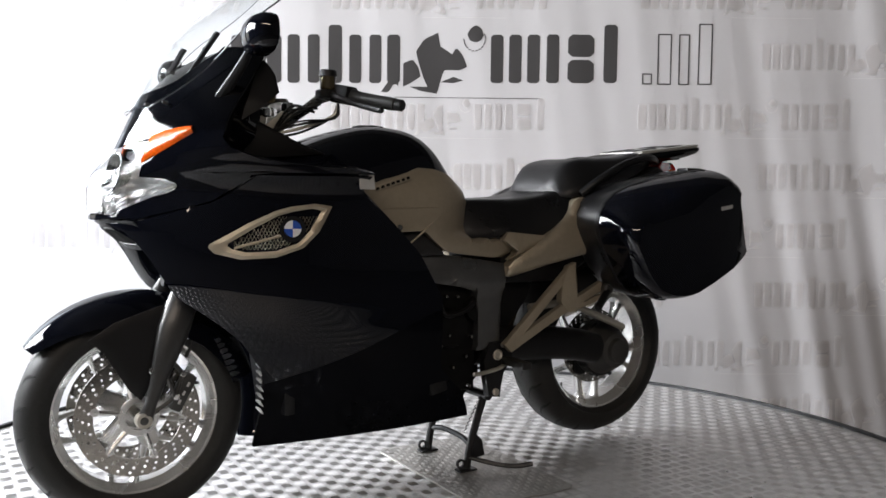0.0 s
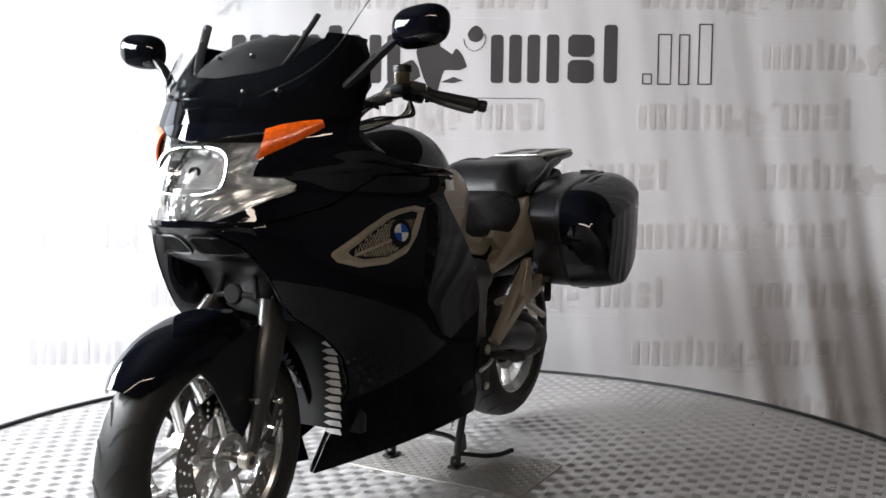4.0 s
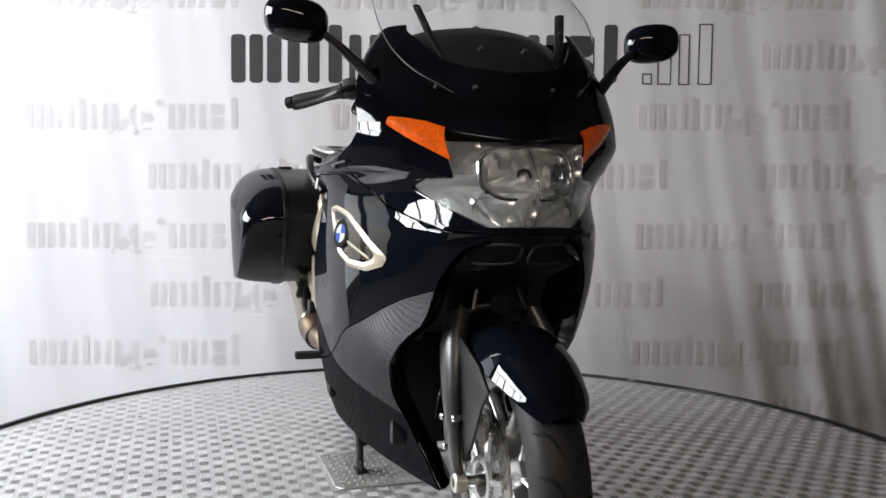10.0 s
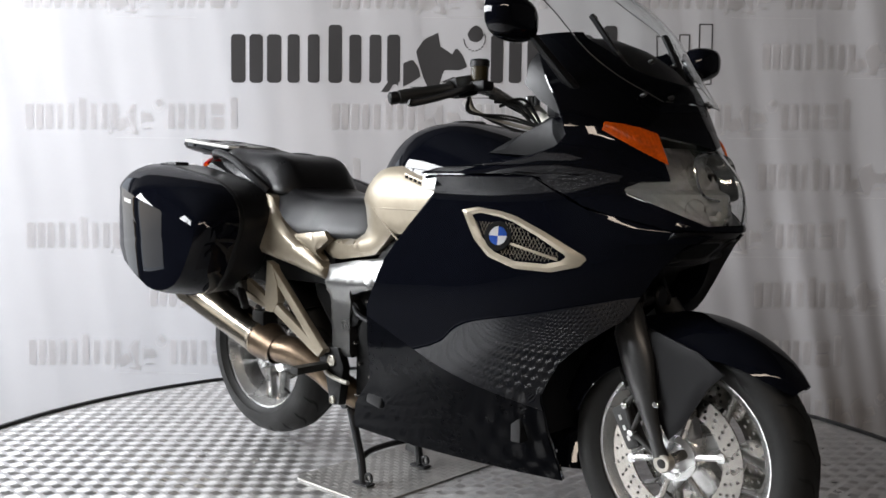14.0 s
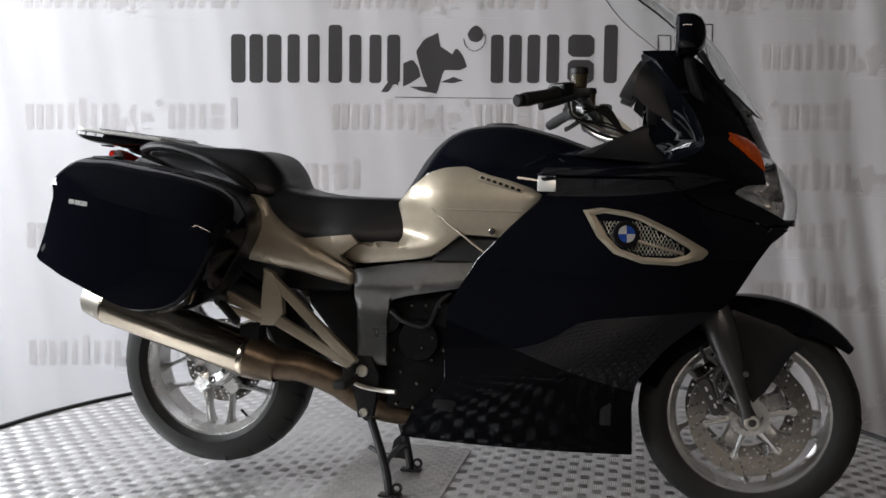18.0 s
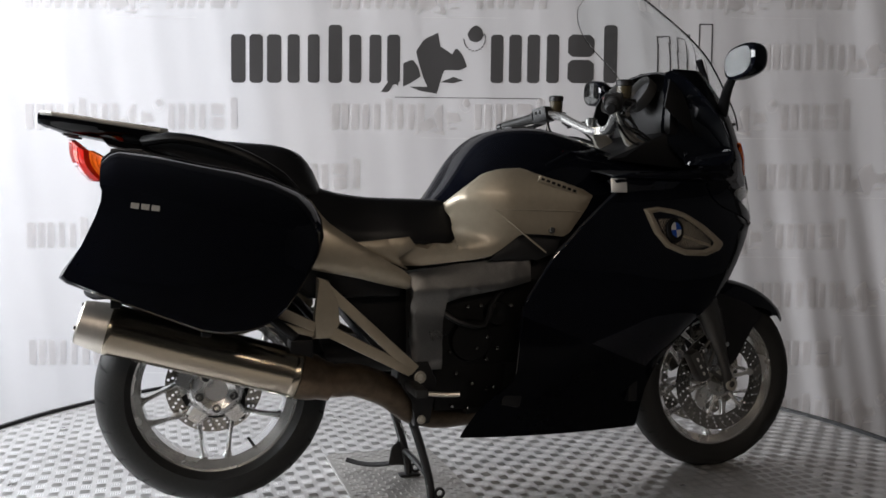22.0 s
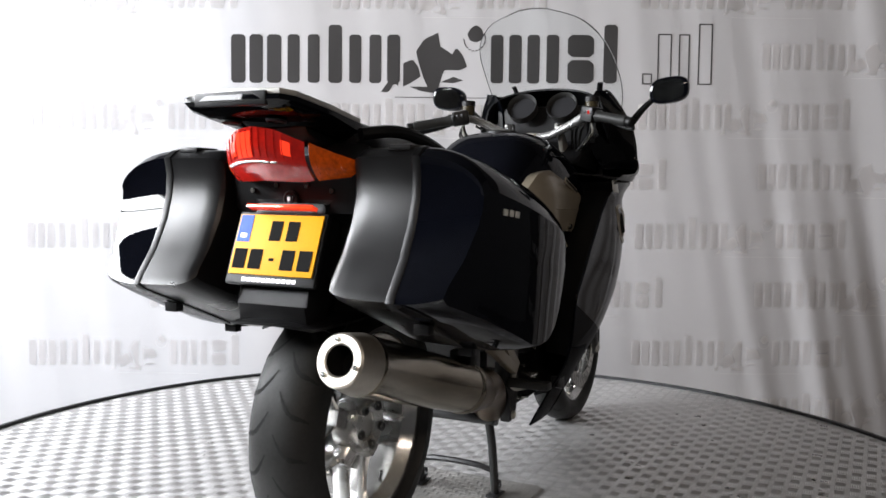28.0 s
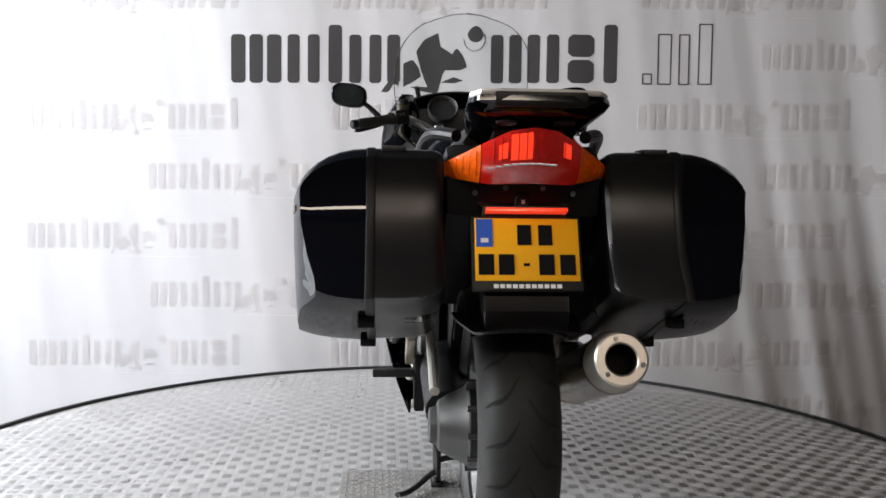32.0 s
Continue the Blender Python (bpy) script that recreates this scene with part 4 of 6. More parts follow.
# mirrors
for side, s in SIDES:
    c = Vector((0.69, s * 0.423, 1.247))
    bm = bmesh.new()
    rings = []
    for d, sc in ((-0.030, 0.86), (-0.026, 0.96), (-0.014, 1.0), (0.006, 0.96), (0.022, 0.80), (0.032, 0.52), (0.036, 0.2)):
        rr = []
        for k in range(32):
            a = 2 * math.pi * k / 32
            cy, cz = math.cos(a), math.sin(a)
            y = 0.068 * sc * (abs(cy) ** 0.72) * (1 if cy > 0 else -1)
            z = 0.046 * sc * (abs(cz) ** 0.72) * (1 if cz > 0 else -1)
            rr.append(c + Vector((d, s * y, z + 0.10 * y)))
        rings.append(rr)
    ring_loft(bm, rings, True, True)
    mirror = part("mirror", bm, PAINT, bike, "glossy black rear-view mirror housing", angle=40)
    bm = bmesh.new()
    bm.faces.new([bm.verts.new(c + (p - c) * 0.93 + Vector((-0.0035, 0, 0))) for p in rings[0]])
    bmesh.ops.solidify(bm, geom=bm.faces[:], thickness=0.001)
    part("mirror_glass", bm, MIRROR, mirror, "mirror glass", smooth=False)
    bm = bmesh.new()
    tube(bm, curve_pts([(0.745, s * 0.225, 1.085), (0.725, s * 0.268, 1.125), (0.70, s * 0.325, 1.185), (0.69, s * 0.376, 1.228)], 5), 0.020, 10, True, 0.011, 0.75)
    part("mirror_stalk", bm, PLASTIC, mirror, "matt black mirror stalk")

# tank
bm = bmesh.new()
TOPZ = [(-0.105, 0.845), (-0.06, 0.90), (0.0, 0.99), (0.05, 1.04), (0.10, 1.066), (0.17, 1.078), (0.25, 1.077), (0.36, 1.05), (0.48, 1.008), (0.60, 0.985), (0.70, 0.975)]
TW = [(-0.105, 0.08), (-0.06, 0.122), (0.0, 0.16), (0.08, 0.193), (0.2, 0.212), (0.4, 0.212), (0.55, 0.20), (0.70, 0.18)]
rings = []
for k in range(33):
    x = -0.105 + 0.805 * k / 32
    zt, w_ = smooth_lin(x, TOPZ), smooth_lin(x, TW)
    zb = 0.80 if x > -0.05 else 0.80 + 0.0
    rr = []
    for j in range(25):
        a = math.pi * j / 24
        rr.append(Vector((x, w_ * (abs(math.cos(a)) ** 0.62) * (1 if math.cos(a) > 0 else -1), zb + (zt - zb) * math.sin(a) ** 0.72)))
    rings.append(rr)
ring_loft(bm, rings, True, True)
tank = part("fuel_tank_cover", bm, PAINT, bike, "glossy black fuel tank cover", angle=50)
bm = bmesh.new()
lathe(bm, [(0, 0.05), (0.006, 0.049), (0.009, 0.044), (0.010, 0.0)], (0.20, 0, 1.074), (0, 0, 1), 28)
part("fuel_cap", bm, PLASTIC, tank, "black fuel filler cap")


def round_off(poly, c=0.16):
    out = []
    for a, b in zip(poly, poly[1:] + poly[:1]):
        out += [(a[0] + (b[0] - a[0]) * k, a[1] + (b[1] - a[1]) * k) for k in (c, 1 - c)]
    return out


def bowed_plate(name, poly, s, yf, t, material, label="", cuts=10, bevel=0.006, parent=None):
    """A side cover cut to an outline in (x, z); yf gives its outer half width."""
    bm = bmesh.new()
    pts = []
    for a, b in zip(poly, poly[1:] + poly[:1]):
        n = max(1, int(math.dist(a, b) / 0.025))
        pts += [(a[0] + (b[0] - a[0]) * k / n, a[1] + (b[1] - a[1]) * k / n) for k in range(n)]
    f = bm.faces.new([bm.verts.new((p[0], 0, p[1])) for p in pts])
    bmesh.ops.triangulate(bm, faces=[f], ngon_method="BEAUTY")
    for _ in range(4):
        long = [e for e in bm.edges if not e.is_boundary and e.calc_length() > 0.026]
        if not long:
            break
        bmesh.ops.subdivide_edges(bm, edges=long, cuts=1)
        bmesh.ops.triangulate(bm, faces=bm.faces)
        bmesh.ops.beautify_fill(bm, faces=bm.faces, edges=[e for e in bm.edges if not e.is_boundary])
    inner_v = [v for v in bm.verts if not v.is_boundary]
    for _ in range(5):
        bmesh.ops.smooth_vert(bm, verts=inner_v, factor=0.5, use_axis_x=True, use_axis_z=True)
    edge = {v for e in bm.edges if e.is_boundary for v in e.verts}
    front = bm.verts[:]
    ext = bmesh.ops.extrude_face_region(bm, geom=bm.faces[:])
    back = [v for v in ext["geom"] if isinstance(v, bmesh.types.BMVert)]
    for v in back:
        v.co.y = s * (yf(v.co.x, v.co.z) - t)
    for v in front:
        v.co.y = s * (yf(v.co.x, v.co.z) - (bevel if v in edge else 0.0))
    bmesh.ops.recalc_face_normals(bm, faces=bm.faces)
    return part(name, bm, material, parent or bike, label, angle=42)


TANK_SIDE = [(-0.076, 0.848), (-0.03, 0.893), (0.03, 0.940), (0.075, 0.953), (0.14, 0.957), (0.345, 0.889), (0.318, 0.842), (0.262, 0.766), (0.195, 0.772), (0.125, 0.775), (0.079, 0.738), (0.035, 0.708),
             (-0.18, 0.682), (-0.236, 0.705), (-0.32, 0.742), (-0.19, 0.757), (-0.052, 0.743), (-0.020, 0.775)]


def tank_y(x, z):
    y = 0.229 - 0.10 * max(0, -x - 0.02) - 0.55 * max(0, z - 0.885) ** 1.2
    crease = (0.026 - x) * 0.60 + (0.858 - z) * 0.80       # below and behind the pressed crease
    y -= 0.16 * max(0.0, crease) * min(1.0, max(0.0, (0.87 - z) / 0.03))
    y -= min(0.10, 2.6 * max(0.0, 0.10 - x) ** 2) * min(1.0, max(0.0, (z - 0.742) / 0.03))
    return y - 0.10 * max(0.0, z - 0.862)


TAIL_SIDE = [(-0.545, 0.885), (-0.456, 0.868), (-0.43, 0.83), (-0.402, 0.80), (-0.316, 0.742), (-0.184, 0.665), (-0.183, 0.622), (-0.26, 0.640), (-0.339, 0.661), (-0.479, 0.688), (-0.56, 0.70), (-0.60, 0.76), (-0.60, 0.88)]
for side, s in SIDES:
    tp = bowed_plate("tank_side_cover", round_off(TANK_SIDE), s, tank_y, 0.035, CHAMPAGNE, "champagne metallic tank side cover")
    for line in ([(0.197, 0.723), (0.147, 0.761), (0.096, 0.801), (0.046, 0.841)], [(0.046, 0.841), (0.10, 0.841), (0.17, 0.840), (0.24, 0.8385), (0.30, 0.8365)]):
        bm = bmesh.new()
        tube(bm, [(x, s * (tank_y(x, z) - 0.0006), z) for x, z in line], 0.0028, 6)
        part("cover_crease", bm, CHAMPAGNE, tp)
    bm = bmesh.new()
    cyl(bm, (0.212, s * 0.218, 0.785), (0.212, s * 0.236, 0.785), 0.009, 14, bevel=0.002)
    part("cover_screw", bm, STEEL, tp)
    bm = bmesh.new()
    box(bm, -0.062, 0.062, -0.002, 0.002, -0.008, 0.008, 0.0015, pose(0.232, s * (tank_y(0.232, 0.905) + 0.005), 0.910, 0, 18.0, 0))
    badge = part("model_badge", bm, CHAMPAGNE, tp, "champagne model badge with dark bars")
    for k in range(7):
        bm = bmesh.new()
        box(bm, -0.0050, 0.0050, -0.0015, 0.0015, -0.0035, 0.0035, 0.0, pose(0.232 - 0.048 + 0.016 * k, s * (tank_y(0.232, 0.905) + 0.0075), 0.910 + 0.0156 - 0.0052 * k, 0, 18.0, 0))
        part("badge_bar", bm, INK, badge, smooth=False)
    bowed_plate("tail_side_cover", round_off(TAIL_SIDE), s, lambda x, z: 0.205 + 0.02 * math.sin(max(0, min(1, (z - 0.62) / 0.2)) * 3.14) - 0.06 * max(0, -x - 0.4), 0.05, CHAMPAGNE, "champagne metallic tail side cover", bevel=0.012)
    bowed_plate("seat_side_cover", [(-0.335, 0.752), (-0.19, 0.766), (-0.17, 0.742), (-0.235, 0.70), (-0.19, 0.678), (-0.30, 0.725)], s, lambda x, z: 0.205, 0.03, CHAMPAGNE, "champagne metallic cover under the seat")
    # frame casting and engine
    bowed_plate("frame_casting", [(-0.184, 0.668), (-0.05, 0.69), (0.173, 0.715), (0.17, 0.64), (0.11, 0.625), (-0.03, 0.60), (-0.078, 0.585), (-0.092, 0.50), (-0.088, 0.40), (-0.174, 0.40), (-0.178, 0.55)], s,
                lambda x, z: 0.185 + 0.02 * max(0.0, 1 - abs(z - 0.62) / 0.06), 0.06, FRAME_CAST, "grey cast aluminium frame", bevel=0.008)
    bowed_plate("dark_gap_cover", [(0.07, 0.735), (0.125, 0.772), (0.26, 0.765), (0.24, 0.72), (0.19, 0.70), (0.04, 0.70)], s, lambda x, z: 0.20, 0.04, PLASTIC_GREY)

# engine block with covers and bolts
BOLTS = [(-0.015, 0.572), (0.024, 0.574), (0.063, 0.573), (0.114, 0.573), (-0.059, 0.536), (0.043, 0.486), (0.013, 0.456), (0.074, 0.453), (0.042, 0.424), (-0.066, 0.447), (-0.047, 0.388), (-0.001, 0.357), (0.044, 0.34), (0.065, 0.344), (-0.059, 0.296), (-0.011, 0.289)]
bm = bmesh.new()
plate(bm, [(-0.17, 0.40), (0.30, 0.40), (0.40, 0.60), (0.10, 0.66), (-0.15, 0.60)], -0.155, 0.155, 0.012)
plate(bm, [(-0.17, 0.30), (-0.10, 0.215), (0.30, 0.215), (0.40, 0.41), (-0.17, 0.41)], -0.07, 0.07, 0.012)
plate(bm, [(-0.10, 0.275), (0.10, 0.275), (0.12, 0.42), (-0.10, 0.42)], -0.152, 0.152, 0.012)
engine = part("engine", bm, ENGINE, bike, "black cast engine block")
for side, s in SIDES:
    for q in ((0.0, 0.475, 0.06), (0.075, 0.55, 0.035), (-0.09, 0.53, 0.04)):
        bm = bmesh.new()
        lathe(bm, [(0, q[2]), (0.02, q[2]), (0.028, q[2] * 0.93), (0.03, q[2] * 0.5), (0.026, 0.0)], (q[0], s * 0.15, q[1]), (0, s, 0), 28)
        part("engine_cover", bm, ENGINE, engine)
    for q in BOLTS:
        bm = bmesh.new()
        cyl(bm, (q[0], s * 0.168, q[1]), (q[0], s * 0.188, q[1]), 0.0050, 8, bevel=0.0015)
        part("engine_bolt", bm, STEEL, engine)
    bm = bmesh.new()
    tube(bm, curve_pts([(-0.09, s * 0.17, 0.56), (-0.04, s * 0.19, 0.53), (0.03, s * 0.19, 0.52), (0.06, s * 0.18, 0.58), (0.09, s * 0.17, 0.61)], 6), 0.008, 8)
    part("coolant_hose", bm, PLASTIC, engine)
    bm = bmesh.new()
    plate(bm, [(-0.105, 0.262), (-0.02, 0.275), (-0.01, 0.30), (-0.09, 0.30)], s * 0.07, s * 0.115, 0.004)
    part("sump_guard", bm, CAST, engine)

# seats
def cushion(name, rows, label):
    """A seat with a flat top, a rounded shoulder and sloping sides."""
    bm = bmesh.new()
    rings = []
    xs = [r[0] for r in rows]
    n = 26
    for k in range(n + 1):
        x = xs[0] + (xs[-1] - xs[0]) * k / n
        srt = sorted(rows)
        zt, zb, w_ = (smooth_lin(x, [(r[0], r[i]) for r in srt]) for i in (1, 2, 3))
        half_ = [(0.0, 0.985), (0.30, 0.99), (0.52, 1.0), (0.64, 0.985), (0.70, 0.94), (0.76, 0.84), (0.86, 0.58), (0.95, 0.32), (1.0, 0.14), (0.985, 0.04), (0.90, 0.0), (0.45, 0.0), (0.0, 0.0)]
        rr = [Vector((x, f * w_, zb + (zt - zb) * g)) for f, g in half_] + [Vector((x, -f * w_, zb + (zt - zb) * g)) for f, g in half_[-2:0:-1]]
        rings.append(rr)
    ring_loft(bm, rings, True, True)
    return part(name, bm, VINYL, bike, label, angle=42)


cushion("rider_seat", [(-0.018, 0.82, 0.785, 0.10), (-0.028, 0.848, 0.760, 0.135), (-0.06, 0.862, 0.745, 0.155), (-0.10, 0.866, 0.740, 0.168), (-0.2, 0.868, 0.745, 0.186), (-0.30, 0.872, 0.742, 0.185), (-0.38, 0.884, 0.765, 0.192), (-0.44, 0.90, 0.82, 0.185), (-0.50, 0.90, 0.86, 0.16)], "black vinyl rider seat")
cushion("pillion_seat", [(-0.415, 0.905, 0.875, 0.13), (-0.435, 0.945, 0.872, 0.155), (-0.47, 0.984, 0.872, 0.17), (-0.53, 1.004, 0.88, 0.178), (-0.62, 1.010, 0.90, 0.175), (-0.72, 1.018, 0.935, 0.165), (-0.79, 1.032, 0.965, 0.15), (-0.85, 1.036, 0.985, 0.12)], "black vinyl pillion seat")
for s in (1, -1):
    bm = bmesh.new()
    tube(bm, curve_pts([(-0.49, s * 0.178, 0.885), (-0.53, s * 0.20, 0.922), (-0.585, s * 0.207, 0.955), (-0.65, s * 0.20, 0.984), (-0.735, s * 0.19, 1.006), (-0.80, s * 0.172, 1.012), (-0.86, s * 0.135, 1.004)], 6), 0.0135, 10)
    part("grab_rail", bm, PLASTIC, bike, "black pillion grab rail")
bm = bmesh.new()
plate(bm, [(-0.18, 0.70), (-0.40, 0.76), (-0.50, 0.86), (-0.86, 0.985), (-0.92, 0.95), (-0.90, 0.84), (-0.60, 0.70), (-0.45, 0.60), (-0.20, 0.60)], -0.16, 0.16, 0.02)
part("tail_body", bm, PLASTIC, bike, "matt black tail body")
# added block standing in for the dark space around shock and subframe
bm = bmesh.new()
plate(bm, [(-0.16, 0.66), (-0.16, 0.42), (-0.22, 0.40), (-0.345, 0.55), (-0.365, 0.61), (-0.36, 0.66)], -0.10, 0.10, 0.012)
part("dark_filler", bm, PLASTIC, bike, "black filler block ahead of the rear wheel")
# ---------------------------------------------------------------- wheels
def drilled_disc(y, r, sectors=30, t=0.0025):
    """A brake disc with three rows of holes that go through it."""
    bm = bmesh.new()
    da = 2 * math.pi / sectors
    rim_pts = [(r, -0.5), (r, -0.25), (r, 0.0), (r, 0.25), (r, 0.5), (r * 0.71, 0.5), (r * 0.71, 0.0), (r * 0.71, -0.5)]
    loops = [[(q * math.cos(f * da), q * math.sin(f * da)) for q, f in rim_pts]]
    for q, f in ((0.78, -0.27), (0.86, 0.0), (0.94, 0.27)):
        c = (r * q * math.cos(f * da), r * q * math.sin(f * da))
        loops.append([(c[0] + 0.0042 * math.cos(2 * math.pi * j / 7), c[1] + 0.0042 * math.sin(2 * math.pi * j / 7)) for j in range(7)])
    es = []
    for lp in loops:
        vs_ = [bm.verts.new((p[0], y, p[1])) for p in lp]
        es += [bm.edges.new((vs_[i], vs_[(i + 1) % len(vs_)])) for i in range(len(vs_))]
    bmesh.ops.triangle_fill(bm, use_beauty=True, use_dissolve=False, edges=es)
    one = bm.faces[:] + bm.edges[:] + bm.verts[:]
    for k in range(1, sectors):
        dup = bmesh.ops.duplicate(bm, geom=one)["geom"]
        bmesh.ops.rotate(bm, verts=[v for v in dup if isinstance(v, bmesh.types.BMVert)], cent=(0, 0, 0), matrix=Matrix.Rotation(-k * da, 3, "Y"))
    bmesh.ops.remove_doubles(bm, verts=bm.verts, dist=1e-5)
    bmesh.ops.recalc_face_normals(bm, faces=bm.faces)
    bmesh.ops.solidify(bm, geom=bm.faces[:], thickness=2 * t)
    return bm


def wheel(name, c, r, half, rim_r, rim_half, spokes, disc_r, disc_y, label, twist):
    w = new(name)
    w.parent = bike
    w.location = c
    w["label"] = label
    bm = bmesh.new()
    prof = []
    for k in range(21):
        a = math.pi * (k / 20 - 0.5)
        prof.append((half * math.sin(a) * (1.0 if abs(math.sin(a)) < 0.98 else 0.99), r - (half * 0.86) * (1 - math.cos(a)) ** 1.25))
    prof += [(half * 0.93, rim_r + 0.012), (half * 0.80, rim_r - 0.002), (-half * 0.80, rim_r - 0.002), (-half * 0.93, rim_r + 0.012)]
    lathe(bm, prof, (0, 0, 0), (0, 1, 0), 72, closed=True)
    tyre = part("tyre", bm, RUBBER, w, "black rubber tyre", angle=40)
    # tread grooves: near-black strips laid on the tyre, groove shade in their colour
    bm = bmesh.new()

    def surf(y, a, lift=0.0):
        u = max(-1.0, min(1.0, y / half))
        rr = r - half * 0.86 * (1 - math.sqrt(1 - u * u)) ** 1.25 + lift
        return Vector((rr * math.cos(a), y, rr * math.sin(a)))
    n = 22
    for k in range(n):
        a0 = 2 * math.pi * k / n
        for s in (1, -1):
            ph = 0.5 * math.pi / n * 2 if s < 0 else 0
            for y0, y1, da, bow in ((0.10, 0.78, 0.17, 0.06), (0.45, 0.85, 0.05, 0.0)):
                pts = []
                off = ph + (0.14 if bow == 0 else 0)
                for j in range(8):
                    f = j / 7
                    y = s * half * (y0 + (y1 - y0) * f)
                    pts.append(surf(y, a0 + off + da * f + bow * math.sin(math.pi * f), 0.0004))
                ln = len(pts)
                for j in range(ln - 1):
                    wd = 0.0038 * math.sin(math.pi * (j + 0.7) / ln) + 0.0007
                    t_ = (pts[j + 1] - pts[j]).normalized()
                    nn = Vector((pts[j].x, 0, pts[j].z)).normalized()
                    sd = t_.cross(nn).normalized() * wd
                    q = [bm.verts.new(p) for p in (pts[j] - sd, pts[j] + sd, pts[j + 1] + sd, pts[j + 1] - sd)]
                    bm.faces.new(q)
    tagged(part("tread_groove_strip", bm, GROOVE, tyre, smooth=False), kind="stuff")
    bm = bmesh.new()
    h = rim_half
    prof = [(h, rim_r + 0.008), (h * 0.96, rim_r + 0.010), (h * 0.90, rim_r + 0.004), (h * 0.86, rim_r - 0.008), (h * 0.60, rim_r - 0.018), (h * 0.45, rim_r - 0.026), (-h * 0.45, rim_r - 0.026), (-h * 0.60, rim_r - 0.018), (-h * 0.86, rim_r - 0.008), (-h * 0.90, rim_r + 0.004), (-h * 0.96, rim_r + 0.010), (-h, rim_r + 0.008),
            (-h * 0.9, rim_r + 0.012), (h * 0.9, rim_r + 0.012)]
    lathe(bm, prof, (0, 0, 0), (0, 1, 0), 72, closed=True)
    rim = part("rim", bm, ALLOY, w, "silver alloy rim", angle=30)
    hub_r = 0.047
    for s in (1, -1):
        bm = bmesh.new()
        lathe(bm, [(s * h * 0.99, rim_r + 0.003), (s * (h + 0.0015), rim_r + 0.005), (s * (h + 0.0015), rim_r + 0.011), (s * h * 0.97, rim_r + 0.012)], (0, 0, 0), (0, 1, 0), 72, False)
        part("rim_lip", bm, CHROME, rim, "polished rim edge")
    bm = bmesh.new()
    hh = h * 0.62
    lathe(bm, [(-hh, 0.018), (-hh, hub_r * 0.8), (-hh * 0.8, hub_r), (hh * 0.8, hub_r), (hh, hub_r * 0.8), (hh, 0.018)], (0, 0, 0), (0, 1, 0), 28)
    part("hub", bm, ALLOY, rim)
    arm_r = rim_r * 0.46
    for k in range(5):
        a = 2 * math.pi * k / 5 + twist
        bm = bmesh.new()         # broad arm of the hub star, from which two spokes part
        er, et = Vector((math.cos(a), 0, math.sin(a))), Vector((-math.sin(a), 0, math.cos(a)))
        rows = []
        for g in (0.0, 0.3, 0.6, 0.85, 1.0):
            wd, th = 0.030 - 0.006 * g - (0.006 if g == 1.0 else 0.0), h * (0.56 - 0.14 * g)
            rows.append([er * (hub_r * 0.8 + (arm_r + 0.006 - hub_r * 0.8) * g) + et * (wd * u) + Vector((0, th * v, 0)) for u, v in ((-1, -0.7), (-0.75, -1), (0.75, -1), (1, -0.7), (1, 0.7), (0.75, 1), (-0.75, 1), (-1, 0.7))])
        ring_loft(bm, rows, True, True)
        part("hub_arm", bm, ALLOY, rim, angle=40)
        for sg in (1, -1):
            bm = bmesh.new()
            rows = []
            a0, a1 = a + sg * 0.13, a + sg * spokes
            p0, p1 = Vector((math.cos(a0), 0, math.sin(a0))) * arm_r * 0.92, Vector((math.cos(a1), 0, math.sin(a1))) * (rim_r - 0.020)
            d_ = (p1 - p0).normalized()
            et = Vector((-d_.z, 0, d_.x))
            for f in range(9):
                g = f / 8
                wd = 0.0125 - 0.0065 * math.sin(math.pi * min(1.0, g * 0.75 + 0.1)) + (0.006 * (g - 0.85) / 0.15 if g > 0.85 else 0)
                th = h * (0.42 - 0.10 * math.sin(math.pi * g) + (0.14 if g > 0.95 else 0))
                rows.append([p0 + (p1 - p0) * g + et * (wd * math.cos(2 * math.pi * q / 8)) + Vector((0, th * (abs(math.sin(2 * math.pi * q / 8)) ** 0.7) * (1 if math.sin(2 * math.pi * q / 8) > 0 else -1), 0)) for q in range(8)])
            ring_loft(bm, rows, True, True)
            part("spoke", bm, ALLOY, rim, angle=50)
    for s in ((1, -1) if len(disc_y) > 1 else (1,)):
        y = disc_y[0] * s
        disc = part("brake_disc", drilled_disc(y, disc_r), STEEL, w, "drilled steel brake disc", smooth=False)
        for k in range(6):
            bm = bmesh.new()
            a = 2 * math.pi * k / 6 + 0.2
            er = Vector((math.cos(a), 0, math.sin(a)))
            tube(bm, [er * 0.04 + Vector((0, y - s * 0.004, 0)), er * disc_r * 0.72 + Vector((0, y, 0))], 0.007, 6)
            cyl(bm, er * disc_r * 0.70 + Vector((0, y - 0.005, 0)), er * disc_r * 0.70 + Vector((0, y + 0.005, 0)), 0.011, 12)
            part("disc_arm", bm, ALLOY, disc)
        bm = bmesh.new()
        lathe(bm, [(y - 0.004, 0.052), (y + 0.004, 0.052), (y + 0.004, 0.036), (y - 0.004, 0.036)], (0, 0, 0), (0, 1, 0), 30, closed=True)
        part("disc_carrier", bm, ALLOY, disc)
    return w


FRONT, REAR = Vector((0.893, 0.0, 0.2915)), Vector((-0.682, 0.0, 0.347))
wheel("front_wheel", FRONT, 0.292, 0.060, 0.216, 0.048, 0.47, 0.160, (0.066, -0.066), "silver five-spoke front wheel with two drilled discs", radians(27.5))
wheel("rear_wheel", REAR, 0.309, 0.088, 0.219, 0.072, 0.47, 0.132, (0.03,), "silver five-spoke rear wheel lifted off the ground", radians(18))
